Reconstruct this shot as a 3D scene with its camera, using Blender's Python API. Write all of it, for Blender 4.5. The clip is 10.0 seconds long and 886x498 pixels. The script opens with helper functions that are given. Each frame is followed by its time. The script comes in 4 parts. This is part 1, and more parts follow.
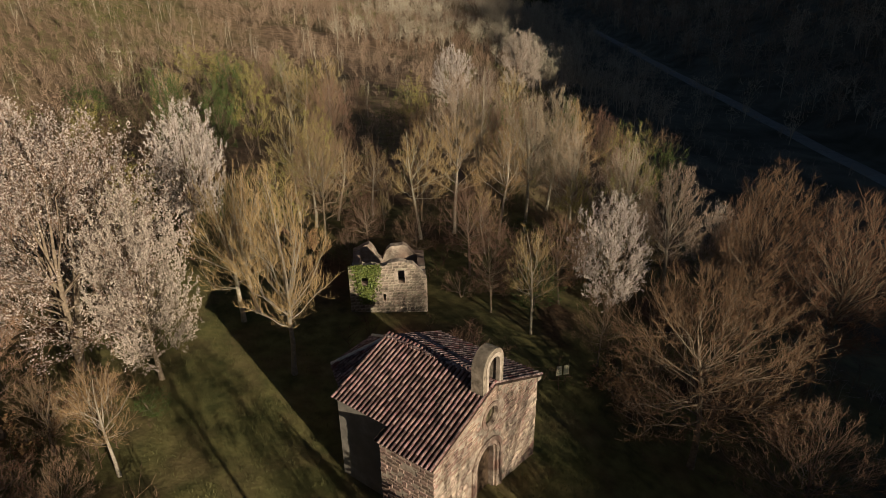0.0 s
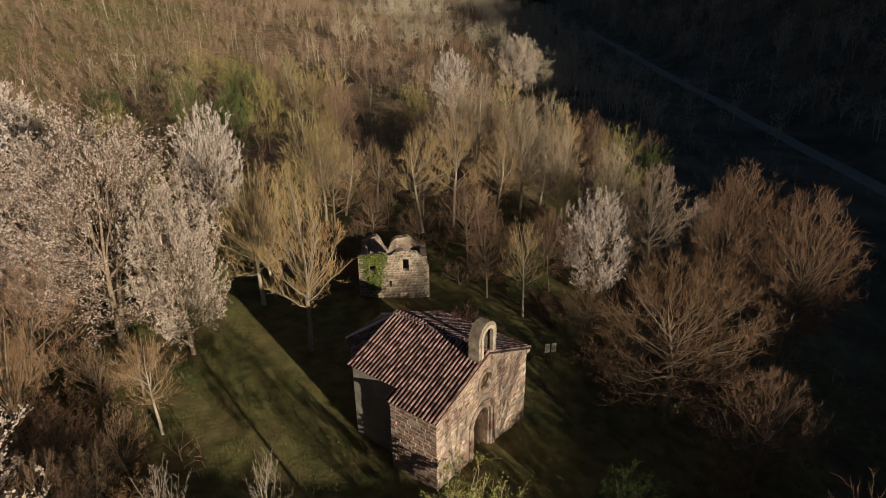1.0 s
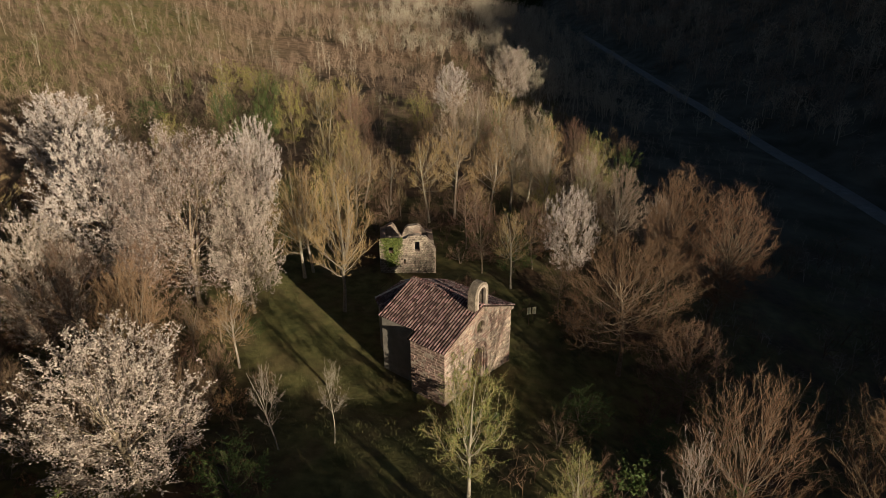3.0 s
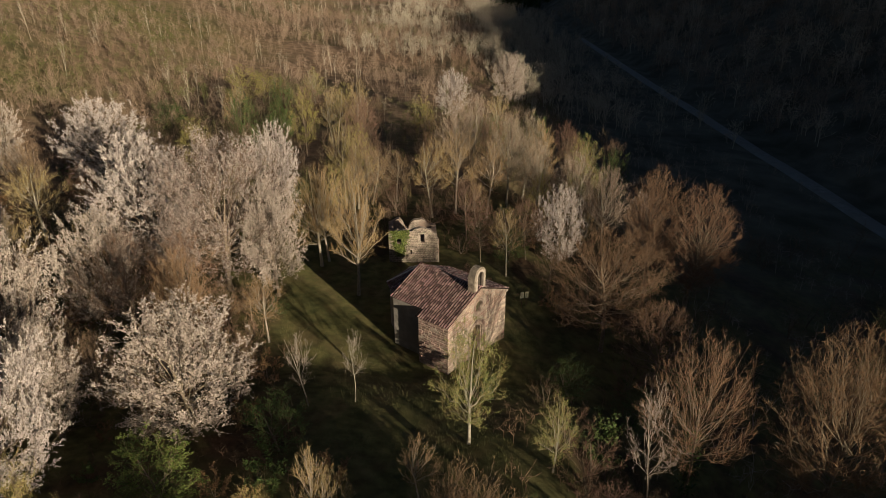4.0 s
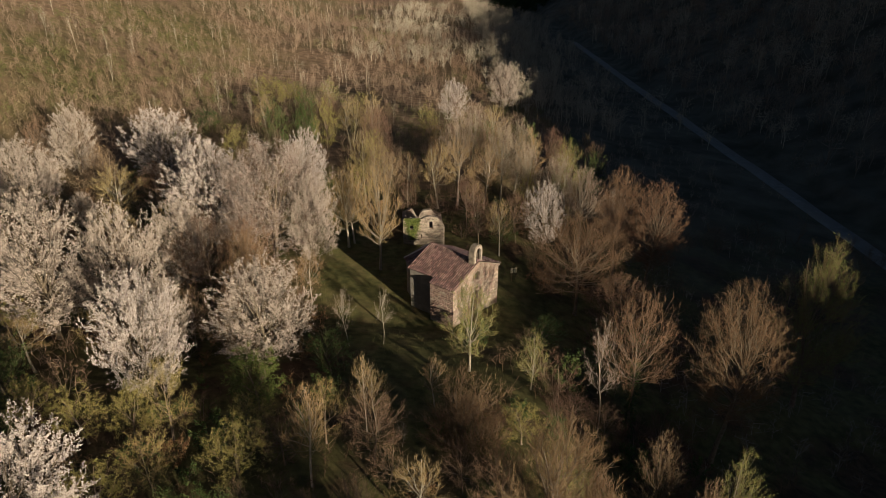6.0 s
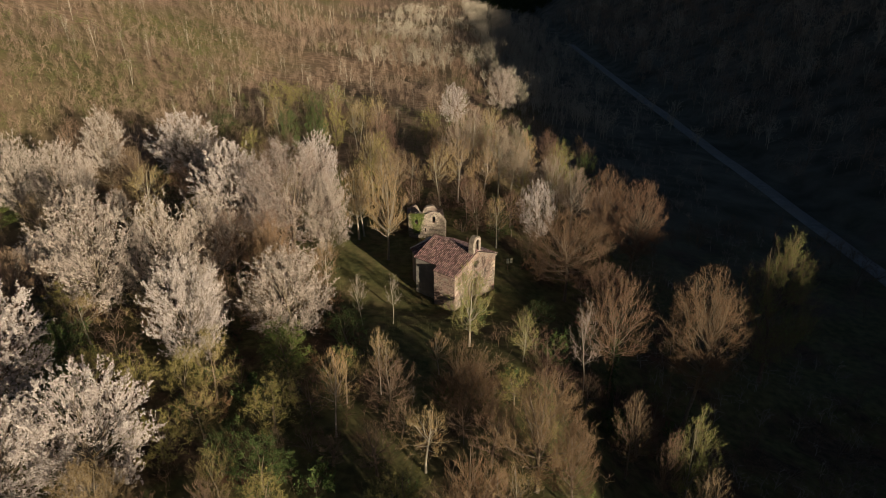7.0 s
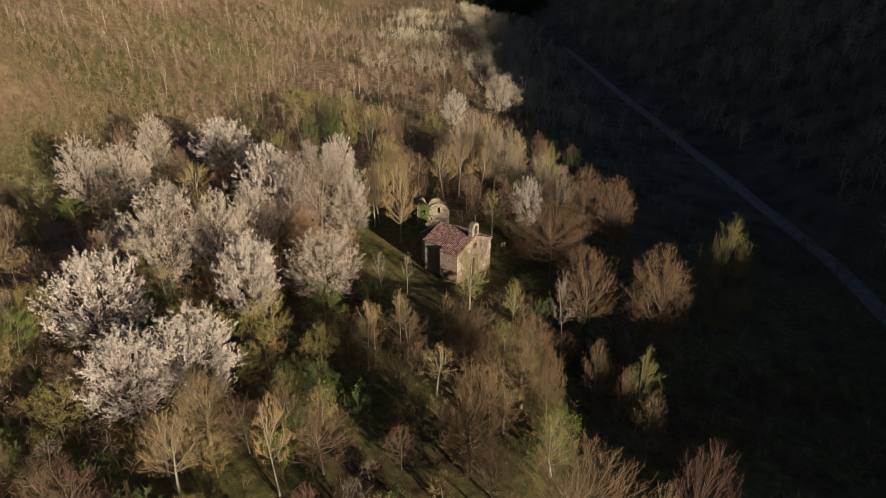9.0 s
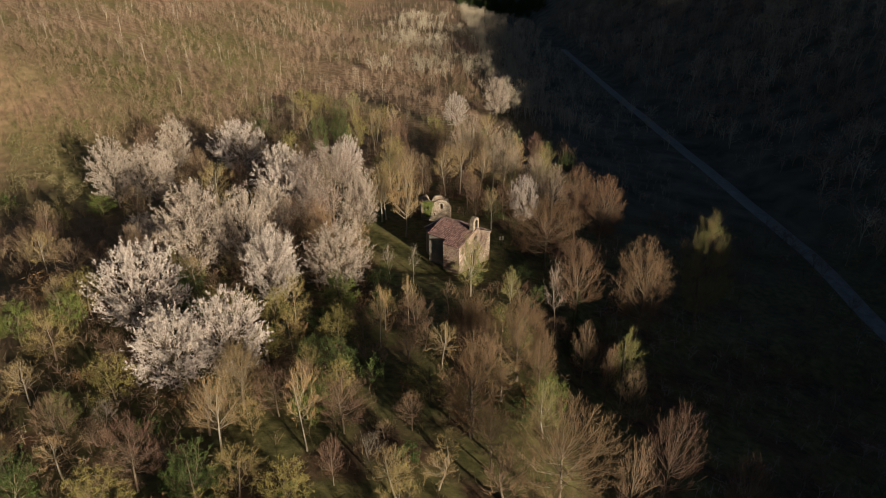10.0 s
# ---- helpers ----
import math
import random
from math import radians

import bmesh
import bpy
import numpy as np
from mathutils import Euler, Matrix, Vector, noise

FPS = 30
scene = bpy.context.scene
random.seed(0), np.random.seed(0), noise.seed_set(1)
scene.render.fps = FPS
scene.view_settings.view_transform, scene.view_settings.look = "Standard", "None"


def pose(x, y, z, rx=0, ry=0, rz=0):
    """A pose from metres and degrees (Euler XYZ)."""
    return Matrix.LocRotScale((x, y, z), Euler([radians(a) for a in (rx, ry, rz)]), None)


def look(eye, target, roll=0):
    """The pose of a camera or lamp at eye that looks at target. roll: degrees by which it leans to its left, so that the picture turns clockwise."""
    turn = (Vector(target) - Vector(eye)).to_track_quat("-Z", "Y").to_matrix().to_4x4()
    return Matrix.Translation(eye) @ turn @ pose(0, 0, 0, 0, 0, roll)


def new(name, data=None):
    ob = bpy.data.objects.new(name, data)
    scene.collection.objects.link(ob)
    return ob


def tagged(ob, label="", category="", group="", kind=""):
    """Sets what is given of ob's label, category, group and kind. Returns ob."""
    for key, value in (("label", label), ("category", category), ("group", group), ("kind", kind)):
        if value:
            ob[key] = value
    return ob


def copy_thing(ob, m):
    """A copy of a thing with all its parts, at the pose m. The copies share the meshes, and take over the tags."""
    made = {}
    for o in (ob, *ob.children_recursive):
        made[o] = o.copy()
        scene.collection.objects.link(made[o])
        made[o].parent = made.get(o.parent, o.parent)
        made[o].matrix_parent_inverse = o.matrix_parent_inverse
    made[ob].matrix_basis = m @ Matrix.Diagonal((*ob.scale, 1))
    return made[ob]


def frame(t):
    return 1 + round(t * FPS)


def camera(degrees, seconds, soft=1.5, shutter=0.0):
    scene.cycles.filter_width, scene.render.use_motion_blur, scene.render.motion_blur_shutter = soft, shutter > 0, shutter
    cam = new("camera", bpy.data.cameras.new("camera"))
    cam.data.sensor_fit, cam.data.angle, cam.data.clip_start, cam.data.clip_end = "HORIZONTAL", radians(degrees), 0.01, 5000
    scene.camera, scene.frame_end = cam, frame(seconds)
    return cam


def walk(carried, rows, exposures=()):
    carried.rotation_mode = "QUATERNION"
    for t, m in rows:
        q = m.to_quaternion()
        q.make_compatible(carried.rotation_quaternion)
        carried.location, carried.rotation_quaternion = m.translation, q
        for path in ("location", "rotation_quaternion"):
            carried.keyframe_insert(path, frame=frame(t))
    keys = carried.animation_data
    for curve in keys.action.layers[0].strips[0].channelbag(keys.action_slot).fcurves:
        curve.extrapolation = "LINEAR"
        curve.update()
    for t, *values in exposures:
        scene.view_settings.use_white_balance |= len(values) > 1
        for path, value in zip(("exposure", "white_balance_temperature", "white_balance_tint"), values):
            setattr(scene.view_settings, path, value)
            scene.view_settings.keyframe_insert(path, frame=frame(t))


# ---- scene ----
cam = camera(63.8, 10.0, soft=0.55)
METRES, EYE, TILT, LEAN, TURN = 90.0, 30.25, -27.5, 0.73, 0.0
ROWS = [
    (0.0, 0.0, 0.0, 0.0, 0.0, 0.0, -0.0),
    (0.5, -0.0009, -0.0309, -0.004, -0.08, -0.02, -0.03),
    (1.0, -0.0021, -0.0662, -0.008, -0.14, -0.05, -0.07),
    (1.5, -0.0034, -0.1046, -0.0125, -0.19, -0.07, -0.07),
    (2.0, -0.0054, -0.1468, -0.0162, -0.24, -0.1, -0.1),
    (2.5, -0.0078, -0.1916, -0.02, -0.29, -0.13, -0.16),
    (4.0, -0.0164, -0.3392, -0.034, -0.47, -0.25, -0.28),
    (4.5, -0.0194, -0.3907, -0.0394, -0.5, -0.28, -0.32),
    (5.0, -0.0233, -0.4436, -0.0447, -0.57, -0.32, -0.36),
    (5.5, -0.0264, -0.4976, -0.05, -0.61, -0.36, -0.38),
    (7.0, -0.0365, -0.6625, -0.0671, -0.76, -0.43, -0.48),
    (7.5, -0.0399, -0.7177, -0.073, -0.8, -0.46, -0.48),
    (8.0, -0.0432, -0.773, -0.0789, -0.83, -0.49, -0.49),
    (8.5, -0.0467, -0.8281, -0.0853, -0.87, -0.52, -0.48),
    (9.0, -0.0506, -0.8832, -0.0914, -0.91, -0.56, -0.49),
    (9.5, -0.0552, -0.9382, -0.0972, -0.95, -0.59, -0.5),
    (10.0, -0.0593, -0.9927, -0.1034, -0.96, -0.62, -0.47),
]
walk(cam, [(t, pose(0, 0, EYE, TILT, LEAN, TURN) @ pose(METRES * x, METRES * y, METRES * z, 90 + pitch, roll, yaw)) for t, x, y, z, yaw, pitch, roll in ROWS], [(0.0, -0.18, 5650, 10), (10.0, 0.1, 5650, 10)])

# ---- light: a low warm sun behind the camera's right shoulder, clear sky ----
SUN_EL, SUN_AZ = 13.0, Vector((0.60, -0.80, 0.0)).normalized()
sun_dir = Vector((SUN_AZ.x * math.cos(radians(SUN_EL)), SUN_AZ.y * math.cos(radians(SUN_EL)), math.sin(radians(SUN_EL))))
sun = new("sun", bpy.data.lights.new("sun", "SUN"))
sun.data.energy, sun.data.angle, sun.data.color = 6.5, radians(0.55), (1.0, 0.79, 0.505)
sun.matrix_world = look(sun_dir * 300, (0, 0, 0))
world = bpy.data.worlds.new("sky")
scene.world = world
world.use_nodes = True
sky = world.node_tree.nodes.new("ShaderNodeTexSky")
sky.sky_type, sky.sun_disc = "NISHITA", False
sky.sun_elevation, sky.sun_rotation = radians(SUN_EL), math.atan2(SUN_AZ.x, SUN_AZ.y)
world.node_tree.links.new(sky.outputs[0], world.node_tree.nodes["Background"].inputs[0])
world.node_tree.nodes["Background"].inputs[1].default_value = 0.0225


# ---- helpers of this scene ----
def mesh_of(name, verts, faces, mats, smooth=False, index=None):
    me = bpy.data.meshes.new(name)
    me.from_pydata([tuple(v) for v in verts], [], [tuple(f) for f in faces])
    for m in (mats if isinstance(mats, (list, tuple)) else [mats]):
        me.materials.append(m)
    if index is not None:
        me.polygons.foreach_set("material_index", index)
    if smooth:
        me.polygons.foreach_set("use_smooth", [True] * len(me.polygons))
    me.update()
    return me


def part(name, bm, material, parent, label=""):
    me = bpy.data.meshes.new(name)
    bm.to_mesh(me)
    bm.free()
    me.materials.append(material)
    ob = new(name, me)
    ob.parent = parent
    if label:
        ob["label"] = label
    return ob


def mpart(name, me, parent, label=""):
    ob = new(name, me)
    ob.parent = parent
    if label:
        ob["label"] = label
    return ob


def thing(name, m, label, category, group="", kind=""):
    ob = new(name)
    ob.empty_display_size = 0.3
    ob.matrix_world = m
    return tagged(ob, label, category, group, kind)


def smooth01(a, b, x):
    t = min(1.0, max(0.0, (x - a) / (b - a)))
    return t * t * (3 - 2 * t)


# ---- the lie of the land ----
def base_h(x, y):
    if y < 25:
        h = 11.0 * (1 - math.exp(-(25 - y) / 32.0)) - 0.02 * max(0.0, -40 - y)
    else:
        d = y - 25
        h = -0.02 * d - 0.068 * max(0.0, d - 38)
    h -= 1.0 * smooth01(-1, 6, x) * math.exp(-((y - 35) / 13.0) ** 2)
    h += 0.075 * max(0.0, -x - 4) if x > -120 else 0.075 * 116 + 0.03 * (-x - 120)
    h -= 5.0 * smooth01(6, 17, x) * (1 - smooth01(10, 26, y))
    h += 0.34 * min(260.0, max(0.0, -x - 60)) * smooth01(52, 100, y)
    h += 3.5 * smooth01(165, 215, y) * (1 - smooth01(270, 350, y)) * smooth01(10, 60, -x)
    if x > 3:
        h -= 16.0 * (1 - math.exp(-((x - 3) / 38.0) ** 1.5))
    if x > 92:
        crest = float(np.interp(y, (-300, -276, -266, -245, -230, -217, -206, -193, -28, 57, 127, 165, 230, 290, 330, 520, 580), (87, 85, 82, 82, 82.3, 81, 78.5, 76, 65.5, 54, 47, 37, 32, 18, 9, 9, 42)))
        floor_h = h
        u = (x - 92) / 123.0
        rise = smooth01(-0.15, 1.15, u) if u < 1.15 else 1.0
        if u > 1.15:
            rise -= 0.25 * min(1.0, (u - 1.15) / 3)
        h = floor_h + (crest - floor_h) * rise
    return h


def ground_h(x, y):
    h = base_h(x, y)
    near = 1.0 - smooth01(6, 16, math.hypot(x + 1.5, y - 31))
    n = noise.noise(Vector((x * 0.06, y * 0.06, 0.3))) * 0.7 + noise.noise(Vector((x * 0.021, y * 0.021, 7.3))) * 1.2
    if 74 < x < 92:
        n *= abs(x - 83) / 9.0
    return h + n * (1 - near)


# ---- materials ----
def mat(name, c1, c2, scale=3.0, rough=0.9, bump=0.25, rnd="", c3=None, spread=0.3, coords="Object", bump_scale=None, spec=0.25):
    m = bpy.data.materials.new(name)
    m.use_nodes = True
    nt = m.node_tree
    n, l = nt.nodes, nt.links
    b = n["Principled BSDF"]
    b.inputs["Roughness"].default_value = rough
    b.inputs["Specular IOR Level"].default_value = spec
    tc = n.new("ShaderNodeTexCoord")
    fine = n.new("ShaderNodeTexNoise")
    fine.inputs["Scale"].default_value, fine.inputs["Detail"].default_value, fine.inputs["Roughness"].default_value = scale, 6.0, 0.65
    l.new(tc.outputs[coords], fine.inputs["Vector"])
    ramp = n.new("ShaderNodeValToRGB")
    ramp.color_ramp.elements[0].position, ramp.color_ramp.elements[1].position = 0.36, 0.66
    ramp.color_ramp.elements[0].color, ramp.color_ramp.elements[1].color = (*c1, 1), (*c2, 1)
    l.new(fine.outputs["Fac"], ramp.inputs["Fac"])
    col = ramp.outputs["Color"]
    if c3:
        big = n.new("ShaderNodeTexNoise")
        big.inputs["Scale"].default_value, big.inputs["Detail"].default_value = scale * 0.17, 4.0
        l.new(tc.outputs[coords], big.inputs["Vector"])
        rr = n.new("ShaderNodeValToRGB")
        rr.color_ramp.elements[0].position, rr.color_ramp.elements[1].position = 0.5, 0.66
        l.new(big.outputs["Fac"], rr.inputs["Fac"])
        mix = n.new("ShaderNodeMixRGB")
        mix.inputs["Color2"].default_value = (*c3, 1)
        l.new(rr.outputs["Color"], mix.inputs["Fac"])
        l.new(col, mix.inputs["Color1"])
        col = mix.outputs["Color"]
    if rnd:
        src = n.new("ShaderNodeObjectInfo").outputs["Random"] if rnd == "object" else n.new("ShaderNodeNewGeometry").outputs["Random Per Island"]
        mr = n.new("ShaderNodeMapRange")
        mr.inputs["To Min"].default_value, mr.inputs["To Max"].default_value = 1 - spread, 1 + spread
        l.new(src, mr.inputs["Value"])
        hs = n.new("ShaderNodeHueSaturation")
        l.new(mr.outputs["Result"], hs.inputs["Value"])
        mh = n.new("ShaderNodeMapRange")
        mh.inputs["To Min"].default_value, mh.inputs["To Max"].default_value = 0.485, 0.515
        fr = n.new("ShaderNodeMath")
        fr.operation = "MULTIPLY"
        fr.inputs[1].default_value = 7.31
        fx = n.new("ShaderNodeMath")
        fx.operation = "FRACT"
        l.new(src, fr.inputs[0])
        l.new(fr.outputs[0], fx.inputs[0])
        l.new(fx.outputs[0], mh.inputs["Value"])
        l.new(mh.outputs["Result"], hs.inputs["Hue"])
        l.new(col, hs.inputs["Color"])
        col = hs.outputs["Color"]
    l.new(col, b.inputs["Base Color"])
    if bump:
        bn = n.new("ShaderNodeTexNoise")
        bn.inputs["Scale"].default_value, bn.inputs["Detail"].default_value = bump_scale or scale * 2.5, 5.0
        l.new(tc.outputs[coords], bn.inputs["Vector"])
        bp = n.new("ShaderNodeBump")
        bp.inputs["Strength"].default_value, bp.inputs["Distance"].default_value = bump, 0.05
        l.new(bn.outputs["Fac"], bp.inputs["Height"])
        l.new(bp.outputs["Normal"], b.inputs["Normal"])
    return m


BARK_PALE = mat("pale_bark", (0.26, 0.22, 0.17), (0.46, 0.41, 0.33), 6, rnd="object", spread=0.2)
BARK_DARK = mat("brown_bark", (0.14, 0.105, 0.078), (0.30, 0.235, 0.17), 6, rnd="object", spread=0.25)
TWIG_BROWN = mat("brown_twigs", (0.145, 0.087, 0.057), (0.26, 0.166, 0.11), 1.2, bump=0, rnd="object", spread=0.25)
TWIG_AMBER = mat("amber_twigs", (0.20, 0.128, 0.068), (0.33, 0.225, 0.125), 1.2, bump=0, rnd="object", spread=0.2)
TWIG_PALE = mat("budding_twigs", (0.34, 0.275, 0.235), (0.52, 0.44, 0.385), 1.2, bump=0, rnd="object", spread=0.15)
TWIG_TAN = mat("tan_twigs", (0.15, 0.088, 0.05), (0.262, 0.166, 0.10), 1.2, bump=0, rnd="object", spread=0.22)
TWIG_RUSSET = mat("russet_twigs", (0.25, 0.165, 0.1), (0.4, 0.28, 0.17), 1.2, bump=0, rnd="object", spread=0.22)
TWIG_BEIGE = mat("beige_twigs", (0.25, 0.18, 0.125), (0.41, 0.31, 0.225), 1.2, bump=0, rnd="object", spread=0.2)
TWIG_GOLD = mat("golden_twigs", (0.31, 0.215, 0.095), (0.48, 0.355, 0.175), 1.2, bump=0, rnd="object", spread=0.15)
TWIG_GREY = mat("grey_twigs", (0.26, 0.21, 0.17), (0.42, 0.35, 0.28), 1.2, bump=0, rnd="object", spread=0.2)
BLOSSOM_WHITE = mat("white_blossom", (0.50, 0.43, 0.395), (0.74, 0.66, 0.61), 2, rough=0.8, bump=0, rnd="island", spread=0.12)
BLOSSOM_PINK = mat("pink_blossom", (0.40, 0.325, 0.285), (0.60, 0.52, 0.465), 2, rough=0.8, bump=0, rnd="island", spread=0.2)
BLOSSOM_CREAM = mat("cream_buds", (0.42, 0.345, 0.285), (0.64, 0.56, 0.48), 2, rough=0.8, bump=0, rnd="island", spread=0.2)
LEAF_LIME = mat("fresh_green_leaves", (0.1, 0.14, 0.028), (0.22, 0.26, 0.065), 2, rough=0.6, bump=0, rnd="island", spread=0.3)
LEAF_GREEN = mat("green_leaves", (0.05, 0.085, 0.02), (0.12, 0.16, 0.045), 2, rough=0.6, bump=0, rnd="island", spread=0.35)
LEAF_YELLOW = mat("yellow_green_catkins", (0.22, 0.20, 0.05), (0.38, 0.34, 0.11), 2, rough=0.7, bump=0, rnd="island", spread=0.25)
LEAF_IVY = mat("ivy_leaves", (0.03, 0.055, 0.012), (0.08, 0.12, 0.03), 3, rough=0.45, bump=0, rnd="island", spread=0.4)
LEAF_IVY_PALE = mat("ivy_on_the_ruin", (0.085, 0.115, 0.024), (0.20, 0.23, 0.06), 3, rough=0.5, bump=0, rnd="island", spread=0.35)
LEAF_SPRING = mat("sparse_spring_leaves", (0.16, 0.19, 0.05), (0.30, 0.32, 0.10), 2, rough=0.65, bump=0, rnd="island", spread=0.3)
LEAF_DRY = mat("dry_bracken", (0.17, 0.10, 0.05), (0.30, 0.19, 0.09), 2, rough=0.8, bump=0, rnd="island", spread=0.35)
FAR_BROWN = mat("bare_woodland", (0.22, 0.155, 0.108), (0.38, 0.28, 0.20), 0.05, bump=0, rnd="island", spread=0.28, c3=(0.30, 0.19, 0.12))
FAR_GREEN = mat("budding_woodland", (0.10, 0.112, 0.034), (0.195, 0.19, 0.068), 0.05, bump=0, rnd="island", spread=0.35)
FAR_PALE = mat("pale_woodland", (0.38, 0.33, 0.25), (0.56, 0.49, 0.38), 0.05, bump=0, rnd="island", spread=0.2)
CONIFER = mat("conifer_needles", (0.03, 0.048, 0.014), (0.07, 0.095, 0.028), 0.4, bump=0, rnd="island", spread=0.3)
STONE = mat("warm_rubble_stone", (0.27, 0.20, 0.16), (0.68, 0.555, 0.44), 3.2, rough=0.92, bump=0.6, rnd="object", spread=0.3, c3=(0.30, 0.19, 0.15))
STONE_FIELD = mat("warm_rubble_stone_field", (0.27, 0.20, 0.16), (0.68, 0.555, 0.44), 3.2, rough=0.92, bump=0.6, rnd="island", spread=0.3, c3=(0.30, 0.19, 0.15))
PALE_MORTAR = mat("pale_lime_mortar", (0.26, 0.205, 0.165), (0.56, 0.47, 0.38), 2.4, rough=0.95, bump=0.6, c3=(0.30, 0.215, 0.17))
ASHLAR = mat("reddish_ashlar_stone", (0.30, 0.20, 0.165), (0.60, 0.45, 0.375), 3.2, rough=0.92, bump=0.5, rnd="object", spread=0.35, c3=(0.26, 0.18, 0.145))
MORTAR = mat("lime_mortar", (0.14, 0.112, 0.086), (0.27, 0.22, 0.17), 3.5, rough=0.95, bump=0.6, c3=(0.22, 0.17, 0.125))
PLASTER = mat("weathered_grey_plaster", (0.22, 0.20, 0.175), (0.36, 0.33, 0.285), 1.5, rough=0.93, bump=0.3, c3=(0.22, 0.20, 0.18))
DRESSED = mat("dressed_pale_stone", (0.3, 0.26, 0.205), (0.54, 0.47, 0.38), 4, rough=0.9, bump=0.4, rnd="object", spread=0.15, c3=(0.30, 0.26, 0.20))
RUIN_STONE = mat("ruin_rubble", (0.27, 0.215, 0.17), (0.52, 0.445, 0.365), 3.2, rough=0.93, bump=0.6, rnd="object", spread=0.3, c3=(0.204, 0.170, 0.128))
TILE = mat("canal_tile", (0.075, 0.036, 0.038), (0.56, 0.43, 0.40), 8, rough=0.88, bump=0.4, rnd="object", spread=0.65, c3=(0.20, 0.092, 0.085))
TILE_ROW = mat("canal_tile_field", (0.075, 0.036, 0.038), (0.56, 0.43, 0.40), 8, rough=0.88, bump=0.4, rnd="island", spread=0.65, c3=(0.20, 0.092, 0.085))
# near-black: the shade in the gaps between cover tiles is put into this colour
ROOF_BED_SHADE = mat("channel_tile_painted_shade", (0.03, 0.02, 0.016), (0.07, 0.045, 0.036), 4, rough=0.95, bump=0.5)
WEATHERED = mat("weathered_bellcote_stone", (0.17, 0.14, 0.105), (0.44, 0.37, 0.29), 3.5, rough=0.93, bump=0.7, c3=(0.15, 0.125, 0.10))
LIME = mat("white_lime_mortar", (0.55, 0.52, 0.47), (0.78, 0.75, 0.70), 4, rough=0.9, bump=0.4)
OLIVE_GLASS = mat("dusty_window_infill", (0.085, 0.075, 0.04), (0.17, 0.145, 0.085), 4, rough=0.6, bump=0.3)
UNDERWOOD = mat("brown_undergrowth", (0.11, 0.07, 0.042), (0.22, 0.145, 0.088), 0.05, bump=0, rnd="island", spread=0.35, c3=(0.10, 0.095, 0.04))
HEATH = mat("pale_heath_twigs", (0.24, 0.165, 0.11), (0.40, 0.29, 0.20), 0.05, bump=0, rnd="island", spread=0.35, c3=(0.22, 0.20, 0.09))
OAK = mat("old_oak_door", (0.05, 0.032, 0.02), (0.12, 0.08, 0.05), 6, rough=0.8, bump=0.4)
IRON = mat("rusty_iron", (0.05, 0.035, 0.028), (0.12, 0.075, 0.05), 8, rough=0.7, bump=0.3)
PANEL = mat("sign_panel", (0.60, 0.56, 0.38), (0.72, 0.68, 0.48), 3, rough=0.5, bump=0)
INK = mat("sign_print", (0.20, 0.22, 0.15), (0.33, 0.34, 0.24), 3, rough=0.6, bump=0)
GRASS = mat("grass_blades", (0.072, 0.076, 0.024), (0.162, 0.149, 0.055), 0.3, rough=0.75, bump=0, rnd="island", spread=0.35)
ASPHALT = mat("worn_asphalt", (0.17, 0.17, 0.168), (0.27, 0.267, 0.26), 0.6, rough=0.75, bump=0.2, c3=(0.22, 0.215, 0.205))


